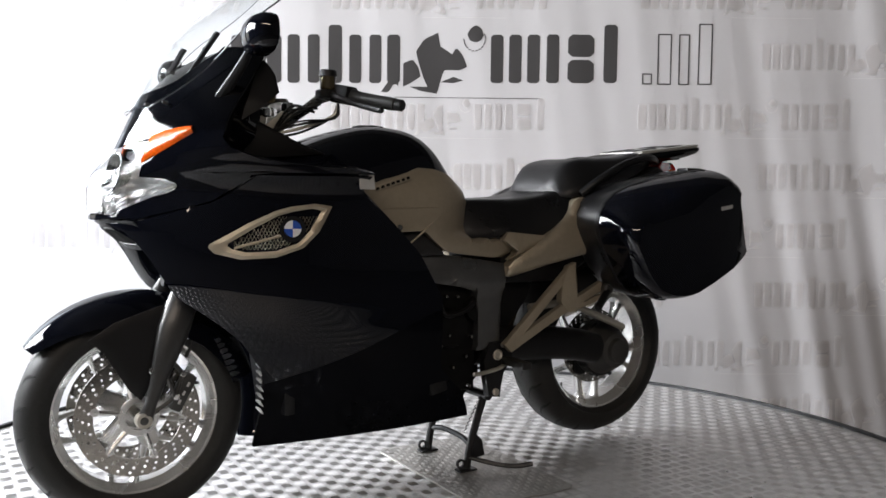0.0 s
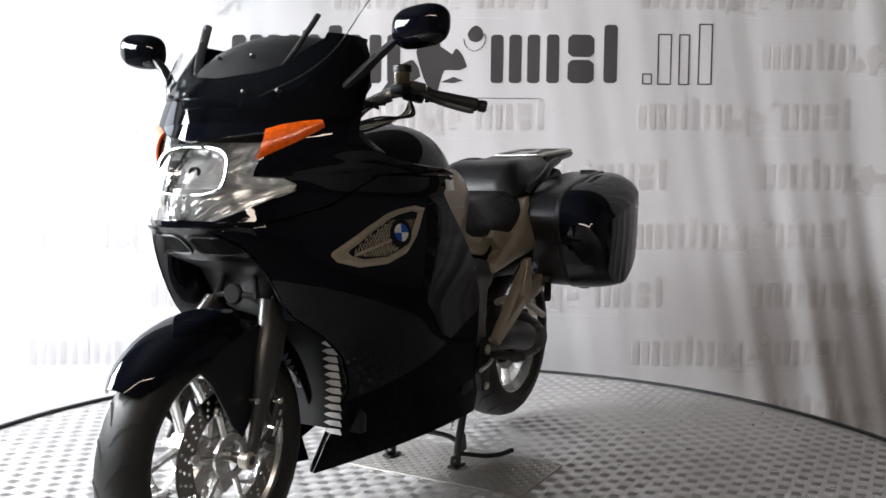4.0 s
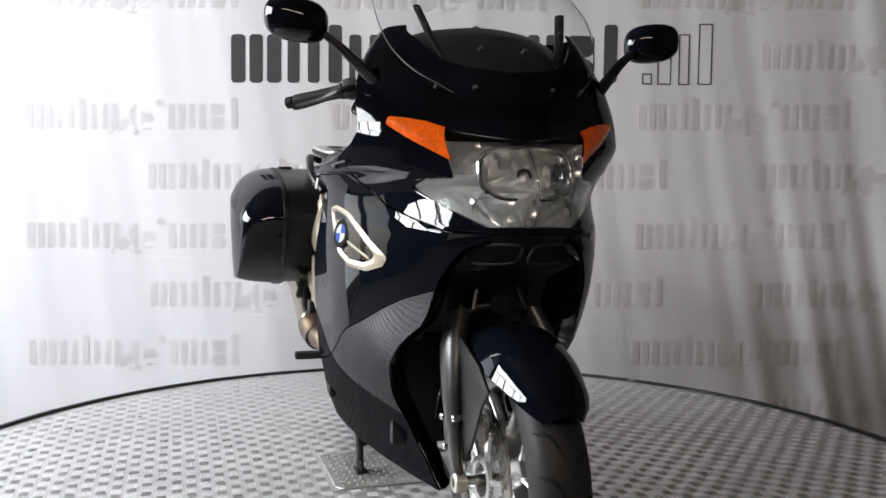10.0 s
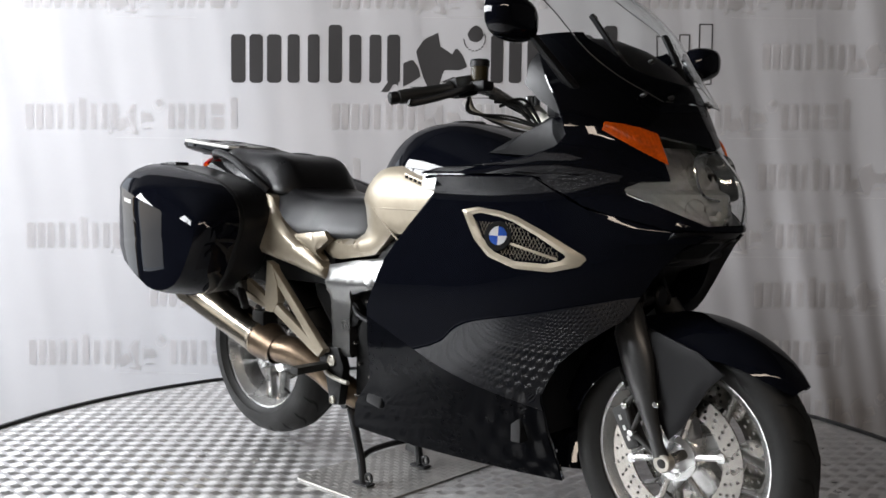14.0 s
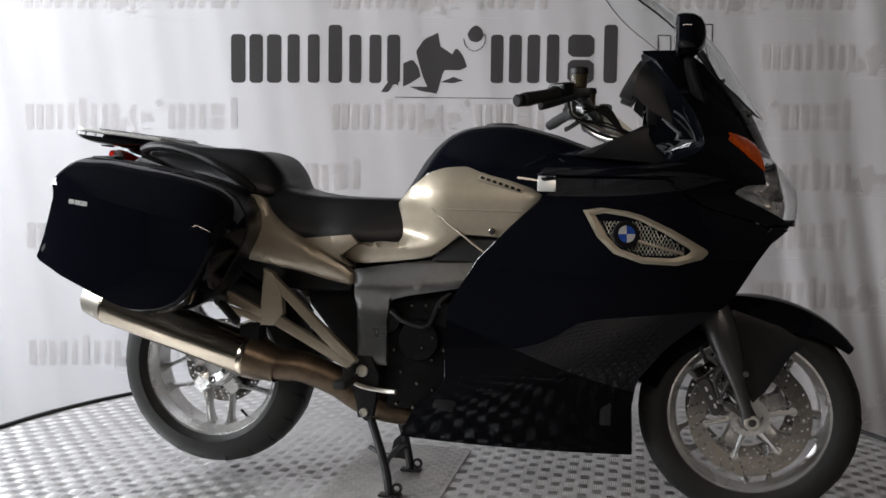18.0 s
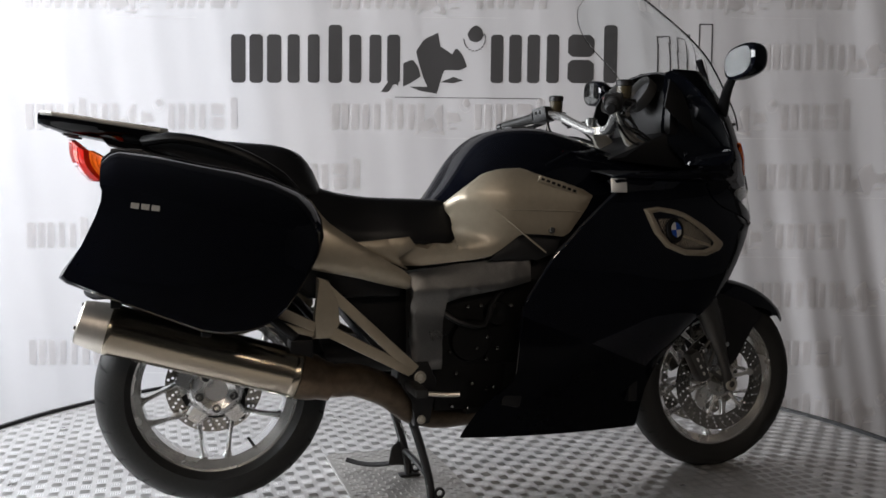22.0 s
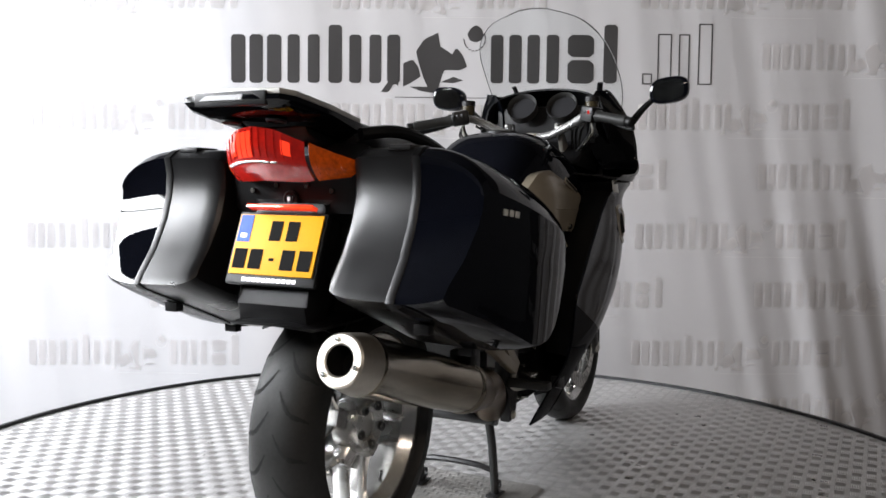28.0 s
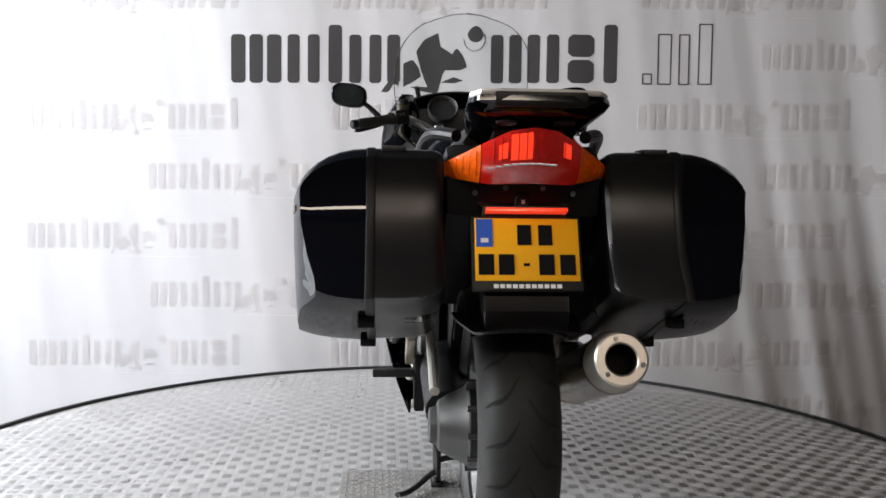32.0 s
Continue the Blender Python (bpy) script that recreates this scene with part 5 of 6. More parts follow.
# valve of the rear wheel
bm = bmesh.new()
cyl(bm, REAR + Vector((0.10, -0.02, -0.165)), REAR + Vector((0.085, -0.035, -0.14)), 0.004, 8)
part("valve", bm, PLASTIC, bike)

# ---------------------------------------------------------------- front end
bm = bmesh.new()
grid = []
for k in range(25):
    f = k / 24
    a = radians(36 + 128 * f)
    er = Vector((math.cos(a), 0, math.sin(a)))
    w_ = lin(f, [(0, 0.036), (0.06, 0.068), (0.2, 0.090), (0.4, 0.100), (0.7, 0.102), (1.0, 0.095)])
    drop = lin(f, [(0, 0.010), (0.1, 0.03), (0.3, 0.06), (0.55, 0.085), (1.0, 0.06)])
    line = []
    for j in range(15):
        b = 2 * j / 14 - 1
        lift = 0.322 + lin(f, [(0, 0.004), (0.3, 0.0), (1, 0.004)])
        rad = lift - drop * abs(b) ** 3.2 - 0.012 * b * b
        line.append(FRONT + er * rad + Vector((0, w_ * (abs(b) ** 0.85) * (1 if b > 0 else -1), 0)))
    grid.append(line)
sheet(bm, grid, -0.004)
fender = part("front_mudguard", bm, PAINT, bike, "glossy black front mudguard", angle=60)
for s in (1, -1):
    bowed_plate("mudguard_wing", [(0.775, 0.56), (0.84, 0.585), (0.96, 0.545), (1.02, 0.505), (0.985, 0.47), (0.955, 0.42), (0.925, 0.37), (0.895, 0.34), (0.86, 0.40), (0.82, 0.47)], s, lambda x, z: 0.105 + 0.015 * (0.55 - z), 0.008, PLASTIC, "matt black mudguard side blade", bevel=0.003)
    bm = bmesh.new()
    rows = []
    for f, x, y, z, a, b in ((0, 0.775, 0.082, 0.63, 0.030, 0.024), (1, 0.792, 0.102, 0.575, 0.042, 0.028), (2, 0.815, 0.110, 0.515, 0.042, 0.025), (3, 0.836, 0.116, 0.45, 0.032, 0.020), (4, 0.857, 0.118, 0.385, 0.020, 0.015), (5, 0.875, 0.118, 0.33, 0.016, 0.013), (6, 0.890, 0.117, 0.2915, 0.022, 0.013), (7, 0.893, 0.115, 0.272, 0.016, 0.011)):
        rows.append([Vector((x + a * math.cos(2 * math.pi * k / 14) * 0.95, s * (y + b * math.sin(2 * math.pi * k / 14)), z + 0.3 * a * math.cos(2 * math.pi * k / 14))) for k in range(14)])
    ring_loft(bm, rows, True, True)
    leg = part("fork_leg", bm, FORK, bike, "grey cast fork leg", angle=60)
    bm = bmesh.new()
    lathe(bm, [(0.0, 0.021), (0.022, 0.021), (0.025, 0.018), (0.025, 0.011), (0.012, 0.010), (0.012, 0.0)], (FRONT.x, s * 0.105, FRONT.z), (0, s, 0), 20)
    part("axle_boss", bm, CAST_LIGHT, leg)
    bm = bmesh.new()
    box(bm, -0.018, 0.018, -0.024, 0.024, -0.052, 0.052, 0.010, pose(0.788, s * 0.088, 0.35, 0, -28, 0))
    cal = part("brake_caliper", bm, CAST, leg, "dark grey brake caliper")
    for q in (0.025, 0.0, -0.025):
        bm = bmesh.new()
        box(bm, -0.003, 0.003, -0.001, 0.001, -0.006, 0.006, 0, pose(0.788 + 0.47 * -q * 1.0, s * 0.1128, 0.35 + 0.88 * q, 0, -28, 0))
        part("caliper_bar", bm, LETTER, cal, smooth=False)
    for a, b in (((0.836, 0.46), (0.792, 0.405)), ((0.792, 0.405), (0.81, 0.345)), ((0.81, 0.345), (0.885, 0.295)), ((0.81, 0.345), (0.845, 0.43))):
        bm = bmesh.new()
        tube(bm, [(a[0], s * 0.116, a[1]), (b[0], s * 0.116, b[1])], 0.006, 8)
        part("caliper_strut", bm, CAST, leg)
    for q in ((0.792, 0.405), (0.81, 0.345), (0.872, 0.42)):
        bm = bmesh.new()
        cyl(bm, (q[0], s * 0.108, q[1]), (q[0], s * 0.128, q[1]), 0.0085, 12, bevel=0.002)
        part("strut_bolt", bm, CHROME, leg)
    bm = bmesh.new()
    tube(bm, curve_pts([(0.775, s * 0.085, 0.44), (0.758, s * 0.09, 0.49), (0.765, s * 0.085, 0.56), (0.75, s * 0.07, 0.64)], 6), 0.005, 8)
    part("brake_hose", bm, RUBBER, leg)
bm = bmesh.new()
cyl(bm, FRONT + Vector((0, -0.115, 0)), FRONT + Vector((0, 0.115, 0)), 0.0125, 16)
part("front_axle", bm, STEEL, bike)
bm = bmesh.new()
tube(bm, [(0.79, -0.07, 0.625), (0.80, -0.05, 0.640), (0.805, 0.0, 0.645), (0.80, 0.05, 0.640), (0.79, 0.07, 0.625)], 0.008, 10)
for s in (1, -1):
    tube(bm, [(0.80, s * 0.06, 0.635), (0.79, s * 0.05, 0.67), (0.78, s * 0.042, 0.71)], 0.007, 8)
bridge = part("fork_bridge", bm, BLACK_STEEL, bike, "grey cast fork bridge")
bm = bmesh.new()
cyl(bm, (0.80, 0, 0.645), (0.815, 0, 0.645), 0.026, 20, bevel=0.004)
part("horn", bm, PLASTIC, bridge)

# ---------------------------------------------------------------- handlebar
for side, s in SIDES:
    g0, g1 = Vector((0.305, s * 0.380, 1.112)), Vector((0.375, s * 0.262, 1.138))
    d = (g1 - g0).normalized()
    bm = bmesh.new()
    lathe(bm, [(0.0, 0.012), (0.004, 0.0165), (0.02, 0.0175), (0.05, 0.0165), (0.10, 0.0165), (0.125, 0.0175), (0.132, 0.021), (0.138, 0.021), (0.138, 0.012)], g0, d, 18)
    grip = part("handlebar_grip", bm, RUBBER, bike, "black rubber handlebar grip")
    bm = bmesh.new()
    cyl(bm, g0 - d * 0.022, g0 + d * 0.002, 0.0155, 16, bevel=0.004)
    part("bar_end_weight", bm, PLASTIC, grip)
    bm = bmesh.new()
    box(bm, -0.028, 0.028, -0.026, 0.026, -0.024, 0.026, 0.008, Matrix.Translation(g1 + d * 0.03) @ d.to_track_quat("X", "Z").to_matrix().to_4x4())
    sw = part("switch_box", bm, PLASTIC, bike, "black handlebar switch box")
    for k, m_ in ((0, PLASTIC_GREY), (1, RED_LENS if s < 0 else PLASTIC_GREY), (2, PLASTIC_GREY)):
        bm = bmesh.new()
        box(bm, -0.006, 0.006, -0.005, 0.005, -0.006, 0.006, 0.002, Matrix.Translation(g1 + d * (0.015 + 0.016 * k) + Vector((-0.026, 0, 0.006))))
        part("switch_button", bm, m_, sw)
    bm = bmesh.new()
    tube(bm, curve_pts([g1 + d * 0.05, (0.435, s * 0.185, 1.135), (0.455, s * 0.13, 1.11), (0.475, s * 0.06, 1.085), (0.48, 0, 1.08)], 6), 0.0165, 12, flatten=0.85)
    part("handlebar_arm", bm, ALLOY, bike, "polished handlebar arm")
    # lever
    bm = bmesh.new()
    lv = [g1 + d * 0.02 + Vector((0.04, 0, 0.0)), g1 + Vector((0.055, s * 0.02, -0.006)), (g0 + g1) / 2 + Vector((0.052, 0, -0.012)), g0 + Vector((0.05, s * -0.005, -0.016)), g0 + Vector((0.045, s * 0.008, -0.015))]
    tube(bm, curve_pts(lv, 5), 0.0065, 8, flatten=1.3)
    part("hand_lever", bm, BLACK_STEEL, bike, "black hand lever")
    # fluid reservoir
    rc = Vector((0.43, s * 0.225, 1.155))
    bm = bmesh.new()
    lathe(bm, [(0, 0.018), (0.004, 0.021), (0.035, 0.022), (0.037, 0.020)], rc, (0, 0, 1), 24)
    res = part("fluid_reservoir", bm, mat("smoked_reservoir" + side, (0.035, 0.027, 0.012), rough=0.25, coat=0.4), bike, "smoked plastic fluid reservoir")
    bm = bmesh.new()
    lathe(bm, [(0.036, 0.024), (0.05, 0.024), (0.053, 0.021), (0.053, 0.0)], rc, (0, 0, 1), 24)
    part("reservoir_lid", bm, PLASTIC, res)
    bm = bmesh.new()
    box(bm, rc.x - 0.02, rc.x + 0.03, rc.y - 0.02, rc.y + 0.02, rc.z - 0.022, rc.z + 0.001, 0.006)
    part("master_cylinder", bm, PLASTIC, res)
    for k, (o, r_) in enumerate(((0.0, 0.0045), (0.012, 0.0035), (-0.012, 0.0035), (0.02, 0.003))):
        bm = bmesh.new()
        tube(bm, curve_pts([g1 + d * 0.035 + Vector((0.01, 0, -0.02)), (0.42, s * (0.23 + o), 1.085 - 0.3 * abs(o)), (0.50, s * (0.17 + o), 1.05 + o), (0.60, s * (0.12 + o), 1.03)], 6), r_, 6)
        part("cable", bm, RUBBER if k else CAST_LIGHT, sw)
bm = bmesh.new()
lathe(bm, [(0, 0.03), (0.02, 0.03), (0.024, 0.026), (0.024, 0.0)], (0.49, 0, 1.07), (0, 0, 1), 24)
part("steering_head", bm, CAST_LIGHT, bike, "bare metal steering head clamp")
for s in (1, -1):
    bm = bmesh.new()
    plate(bm, [(0.475, 1.115), (0.495, 1.118), (0.60, 1.03), (0.615, 1.0), (0.56, 1.0), (0.51, 1.04)], s * 0.085, s * 0.10, 0.004)
    part("clamp_arm", bm, CAST_LIGHT, bike, "bare metal top clamp arm")
    bm = bmesh.new()
    cyl(bm, (0.492, s * 0.092, 1.10), (0.492, s * 0.092, 1.128), 0.019, 18, bevel=0.004)
    part("fork_cap", bm, CHROME, bike, "polished fork cap")
    for k in range(3):
        bm = bmesh.new()
        tube(bm, curve_pts([(0.44, s * (0.20 - 0.02 * k), 1.12 - 0.01 * k), (0.50, s * (0.165 - 0.015 * k), 1.09 + 0.012 * k), (0.555, s * (0.14 - 0.01 * k), 1.03), (0.60, s * 0.12, 0.985)], 6), 0.0042, 6)
        part("cable", bm, RUBBER, bike)
bm = bmesh.new()
plate(bm, [(0.40, 0.985), (0.70, 0.96), (0.72, 1.06), (0.62, 1.08), (0.52, 1.03)], -0.17, 0.17, 0.015)
part("cockpit_floor", bm, PLASTIC, bike, "matt black cockpit panel")

# ---------------------------------------------------------------- exhaust
ea, eb = Vector((-1.003, -0.184, 0.562)), Vector((-0.455, -0.200, 0.402))
ed = (eb - ea).normalized()
bm = bmesh.new()
lathe(bm, [(0.060, 0.062), (0.064, 0.0645), (0.072, 0.0645), (0.076, 0.0625), (0.30, 0.063), (0.52, 0.0625), (0.524, 0.065), (0.536, 0.065), (0.54, 0.062), (0.565, 0.056)], ea, ed, 40)
silencer = part("silencer", bm, TITAN, bike, "brushed steel silencer")
bm = bmesh.new()
lathe(bm, [(0.012, 0.030), (-0.004, 0.030), (-0.008, 0.034), (-0.008, 0.050), (-0.004, 0.054), (0.060, 0.0635), (0.062, 0.062)], ea, ed, 40, False)
cap = part("silencer_end_cap", bm, CAP_STEEL, silencer, "tapered steel end cap")
bm = bmesh.new()
lathe(bm, [(-0.006, 0.030), (0.05, 0.029), (0.05, 0.0)], ea, ed, 28, False)
part("tail_pipe", bm, INK, cap, "black tail pipe")
for k in range(3):
    a = 2 * math.pi * k / 3 + 0.5
    u = ed.orthogonal().normalized()
    w = ed.cross(u)
    p = ea + (u * math.cos(a) + w * math.sin(a)) * 0.042
    bm = bmesh.new()
    cyl(bm, p + ed * -0.013, p - ed * 0.002, 0.005, 10)
    part("rivet", bm, CHROME, cap)
bm = bmesh.new()
tube(bm, curve_pts([eb - ed * 0.0, eb + Vector((0.06, 0.0, -0.012)), (-0.33, -0.19, 0.385), (-0.24, -0.165, 0.345), (-0.16, -0.13, 0.285), (-0.06, -0.08, 0.25), (0.1, -0.02, 0.24)], 6), 0.046, 16, True, 0.040)
part("exhaust_pipe", bm, HEADER, bike, "heat stained exhaust pipe")
bm = bmesh.new()
lathe(bm, [(0.54, 0.064), (0.575, 0.060), (0.60, 0.052), (0.63, 0.049)], ea, ed, 28, False)
part("exhaust_clamp", bm, HEADER, silencer)
bm = bmesh.new()
box(bm, -0.04, 0.02, -0.03, 0.03, -0.025, 0.03, 0.008, pose(-0.47, -0.20, 0.475))
part("silencer_hanger", bm, PLASTIC, silencer)

# ---------------------------------------------------------------- footrests and brackets
for side, s in SIDES:
    def strut(a, b, wa, wb, name="bracket_bar", y=0.21, m_=CHAMPAGNE, t=0.012):
        a, b = Vector((a[0], 0, a[1])), Vector((b[0], 0, b[1]))
        d = (b - a).normalized()
        n = Vector((-d.z, 0, d.x))
        q = [a + n * wa, b + n * wb, b - n * wb, a - n * wa]
        bm = bmesh.new()
        plate(bm, [(p.x, p.z) for p in q], s * (y - t), s * (y + t), 0.005)
        return part(name, bm, m_, bracket)
    bm = bmesh.new()
    plate(bm, [(-0.44, 0.665), (-0.41, 0.655), (-0.385, 0.60), (-0.38, 0.54), (-0.41, 0.505), (-0.45, 0.505), (-0.44, 0.56)], s * 0.195, s * 0.225, 0.006)
    bracket = part("footrest_bracket", bm, CHAMPAGNE, bike, "champagne cast footrest bracket")
    strut((-0.43, 0.65), (-0.175, 0.408), 0.013, 0.016)
    strut((-0.185, 0.405), (-0.42, 0.53), 0.014, 0.016)
    strut((-0.42, 0.525), (-0.555, 0.585), 0.012, 0.016)
    strut((-0.44, 0.515), (-0.58, 0.555), 0.009, 0.010, t=0.008)
    bm = bmesh.new()
    cyl(bm, (-0.565, s * 0.20, 0.575), (-0.565, s * 0.245, 0.575), 0.019, 18, bevel=0.004)
    part("footrest_pivot", bm, CAST, bracket)
    bm = bmesh.new()
    cyl(bm, (-0.565, s * 0.235, 0.57), (-0.50, s * 0.26, 0.515), 0.013, 12, bevel=0.004)
    part("pillion_footrest", bm, PLASTIC, bracket, "folded black pillion footrest")
    bm = bmesh.new()
    plate(bm, [(-0.215, 0.425), (-0.13, 0.425), (-0.105, 0.37), (-0.115, 0.315), (-0.125, 0.255), (-0.17, 0.25), (-0.175, 0.33), (-0.215, 0.37)], s * 0.165, s * 0.195, 0.006)
    heel = part("footrest_plate", bm, PLASTIC, bike, "black footrest hanger plate")
    bm = bmesh.new()
    tube(bm, curve_pts([(-0.19, s * 0.20, 0.365), (-0.16, s * 0.205, 0.345), (-0.09, s * 0.215, 0.337), (-0.05, s * 0.225, 0.338)], 5), 0.0065, 8)
    part("pedal", bm, CAST_LIGHT, heel, "bare metal foot pedal")
    bm = bmesh.new()
    box(bm, -0.20, -0.165, min(s * 0.195, s * 0.315), max(s * 0.195, s * 0.315), 0.355, 0.378, 0.006)
    part("rider_footrest", bm, RUBBER, heel, "black rubber rider footrest")
    for q in ((-0.155, 0.385, 0.017), (-0.15, 0.268, 0.012), (-0.175, 0.415, 0.009)):
        bm = bmesh.new()
        lathe(bm, [(0, q[2]), (0.008, q[2]), (0.010, q[2] * 0.8), (0.006, q[2] * 0.55), (0.008, 0.0)], (q[0], s * 0.192, q[1]), (0, s, 0), 16)
        part("hanger_bolt", bm, CAST_LIGHT, heel)
# swing arm with the shaft drive
bm = bmesh.new()
tube(bm, curve_pts([(-0.12, 0.10, 0.40), (-0.30, 0.125, 0.40), (-0.48, 0.13, 0.385), (-0.60, 0.13, 0.36)], 6), 0.060, 16, True, 0.052)
swing = part("swing_arm", bm, PLASTIC, bike, "black shaft drive swing arm")
bm = bmesh.new()
lathe(bm, [(0.06, 0.092), (0.09, 0.094), (0.10, 0.086), (0.13, 0.072), (0.155, 0.058), (0.16, 0.045), (0.175, 0.04), (0.178, 0.03), (0.178, 0.0)], (REAR.x, 0, REAR.z), (0, 1, 0), 32)
fd = part("final_drive", bm, CAST, swing, "dark grey cast final drive housing")
bm = bmesh.new()
lathe(bm, [(0.05, 0.099), (0.088, 0.099), (0.092, 0.094)], (REAR.x, 0, REAR.z), (0, 1, 0), 32)
part("drive_flange", bm, PLASTIC, fd)
for k in range(10):
    a = 2 * math.pi * k / 10
    bm = bmesh.new()
    cyl(bm, (REAR.x + 0.098 * math.cos(a), 0.06, REAR.z + 0.098 * math.sin(a)), (REAR.x + 0.098 * math.cos(a), 0.095, REAR.z + 0.098 * math.sin(a)), 0.007, 8)
    part("flange_bolt", bm, BLACK_STEEL, fd)
bm = bmesh.new()
tube(bm, [(-0.70, 0.165, 0.43), (-0.45, 0.165, 0.53), (-0.30, 0.16, 0.52)], 0.012, 10)
part("torque_rod", bm, CAST_LIGHT, swing)
bm = bmesh.new()       # rear caliper and lower rod
box(bm, -0.64, -0.60, -0.005, 0.05, 0.25, 0.33, 0.01)
part("rear_caliper", bm, PLASTIC, swing)
# hub centre of the rear wheel with its bolts
bm = bmesh.new()
lathe(bm, [(0.0, 0.078), (-0.03, 0.075), (-0.055, 0.060), (-0.06, 0.05), (-0.05, 0.03), (-0.02, 0.028)], (REAR.x, 0, REAR.z), (0, 1, 0), 30)
hub = part("rear_hub", bm, ALLOY, bike, "silver rear wheel hub")
for k in range(5):
    a = 2 * math.pi * k / 5 + radians(54)
    p = Vector((REAR.x + 0.047 * math.cos(a), -0.05, REAR.z + 0.047 * math.sin(a)))
    bm = bmesh.new()
    lathe(bm, [(0, 0.011), (0.012, 0.011), (0.012, 0.007), (0.004, 0.006), (0.004, 0.0)], p, (0, -1, 0), 14)
    part("wheel_bolt", bm, CAST, hub)
# hugger and lower mudguard
bm = bmesh.new()
grid = []
for k in range(19):
    a = radians(30 + 100 * k / 18)
    er = Vector((math.cos(a), 0, math.sin(a)))
    grid.append([REAR + er * (0.328 - 0.02 * abs(2 * j / 8 - 1) ** 3) + Vector((0, 0.10 * (2 * j / 8 - 1), 0)) for j in range(9)])
sheet(bm, grid, -0.004)
part("rear_mudguard", bm, PLASTIC, bike, "matt black rear mudguard", angle=60)

# ---------------------------------------------------------------- side cases
CASE = [(-0.945, 0.953), (-0.925, 0.968), (-0.908, 0.972), (-0.82, 0.962), (-0.74, 0.947), (-0.65, 0.932), (-0.572, 0.912), (-0.51, 0.887), (-0.474, 0.859), (-0.452, 0.824), (-0.446, 0.784), (-0.456, 0.749), (-0.475, 0.712), (-0.505, 0.659), (-0.535, 0.614),
        (-0.570, 0.579), (-0.609, 0.559), (-0.64, 0.551), (-0.673, 0.549), (-0.70, 0.550), (-0.737, 0.558), (-0.82, 0.592), (-0.92, 0.632), (-1.022, 0.672), (-1.038, 0.684), (-1.030, 0.70), (-0.990, 0.755), (-0.957, 0.82), (-0.941, 0.875), (-0.938, 0.92)]


def case_ring(y, sx, sz, dx, dz, s, pinch=0.0):
    cx, cz = -0.72, 0.77
    out = []
    for x, z in CASE:
        u, v = x - cx, z - cz
        out.append(Vector((cx + u * sx + dx + pinch * max(0, -v), s * y, cz + v * sz + dz + (pinch * 0.5 if v > 0.1 else 0))))
    return out


# outline of the lid's flank, point for point with the case's, and how far its wall bends before it meets the flank
FLANK = [(-0.944, 0.893), (-0.931, 0.894), (-0.908, 0.89), (-0.82, 0.868), (-0.74, 0.848), (-0.65, 0.826), (-0.592, 0.812), (-0.545, 0.8), (-0.515, 0.785), (-0.495, 0.768), (-0.487, 0.748), (-0.49, 0.727), (-0.503, 0.7), (-0.5222, 0.6635), (-0.547, 0.6254),
         (-0.5775, 0.5955), (-0.6135, 0.5795), (-0.6425, 0.5725), (-0.674, 0.5705), (-0.7, 0.5715), (-0.737, 0.579), (-0.82, 0.611), (-0.92, 0.65), (-1.014, 0.6865), (-1.0236, 0.6984), (-1.01, 0.722), (-0.984, 0.762), (-0.954, 0.825), (-0.942, 0.858), (-0.94, 0.88)]
BEND = [78, 78, 76, 70, 66, 62, 62, 66, 74, 80, 84, 86, 86, 84, 80, 76, 72, 70, 68, 66, 66, 64, 62, 60, 50, 40, 30, 30, 40, 60]


def flank_y(x, z):
    """How far out the lid's flank lies."""
    return 0.447 + 0.034 * max(-0.5, 1 - ((x + 0.70) / 0.25) ** 2) - 0.10 * max(0.0, 0.80 - z) ** 1.5 - 0.25 * max(0.0, -0.96 - x)


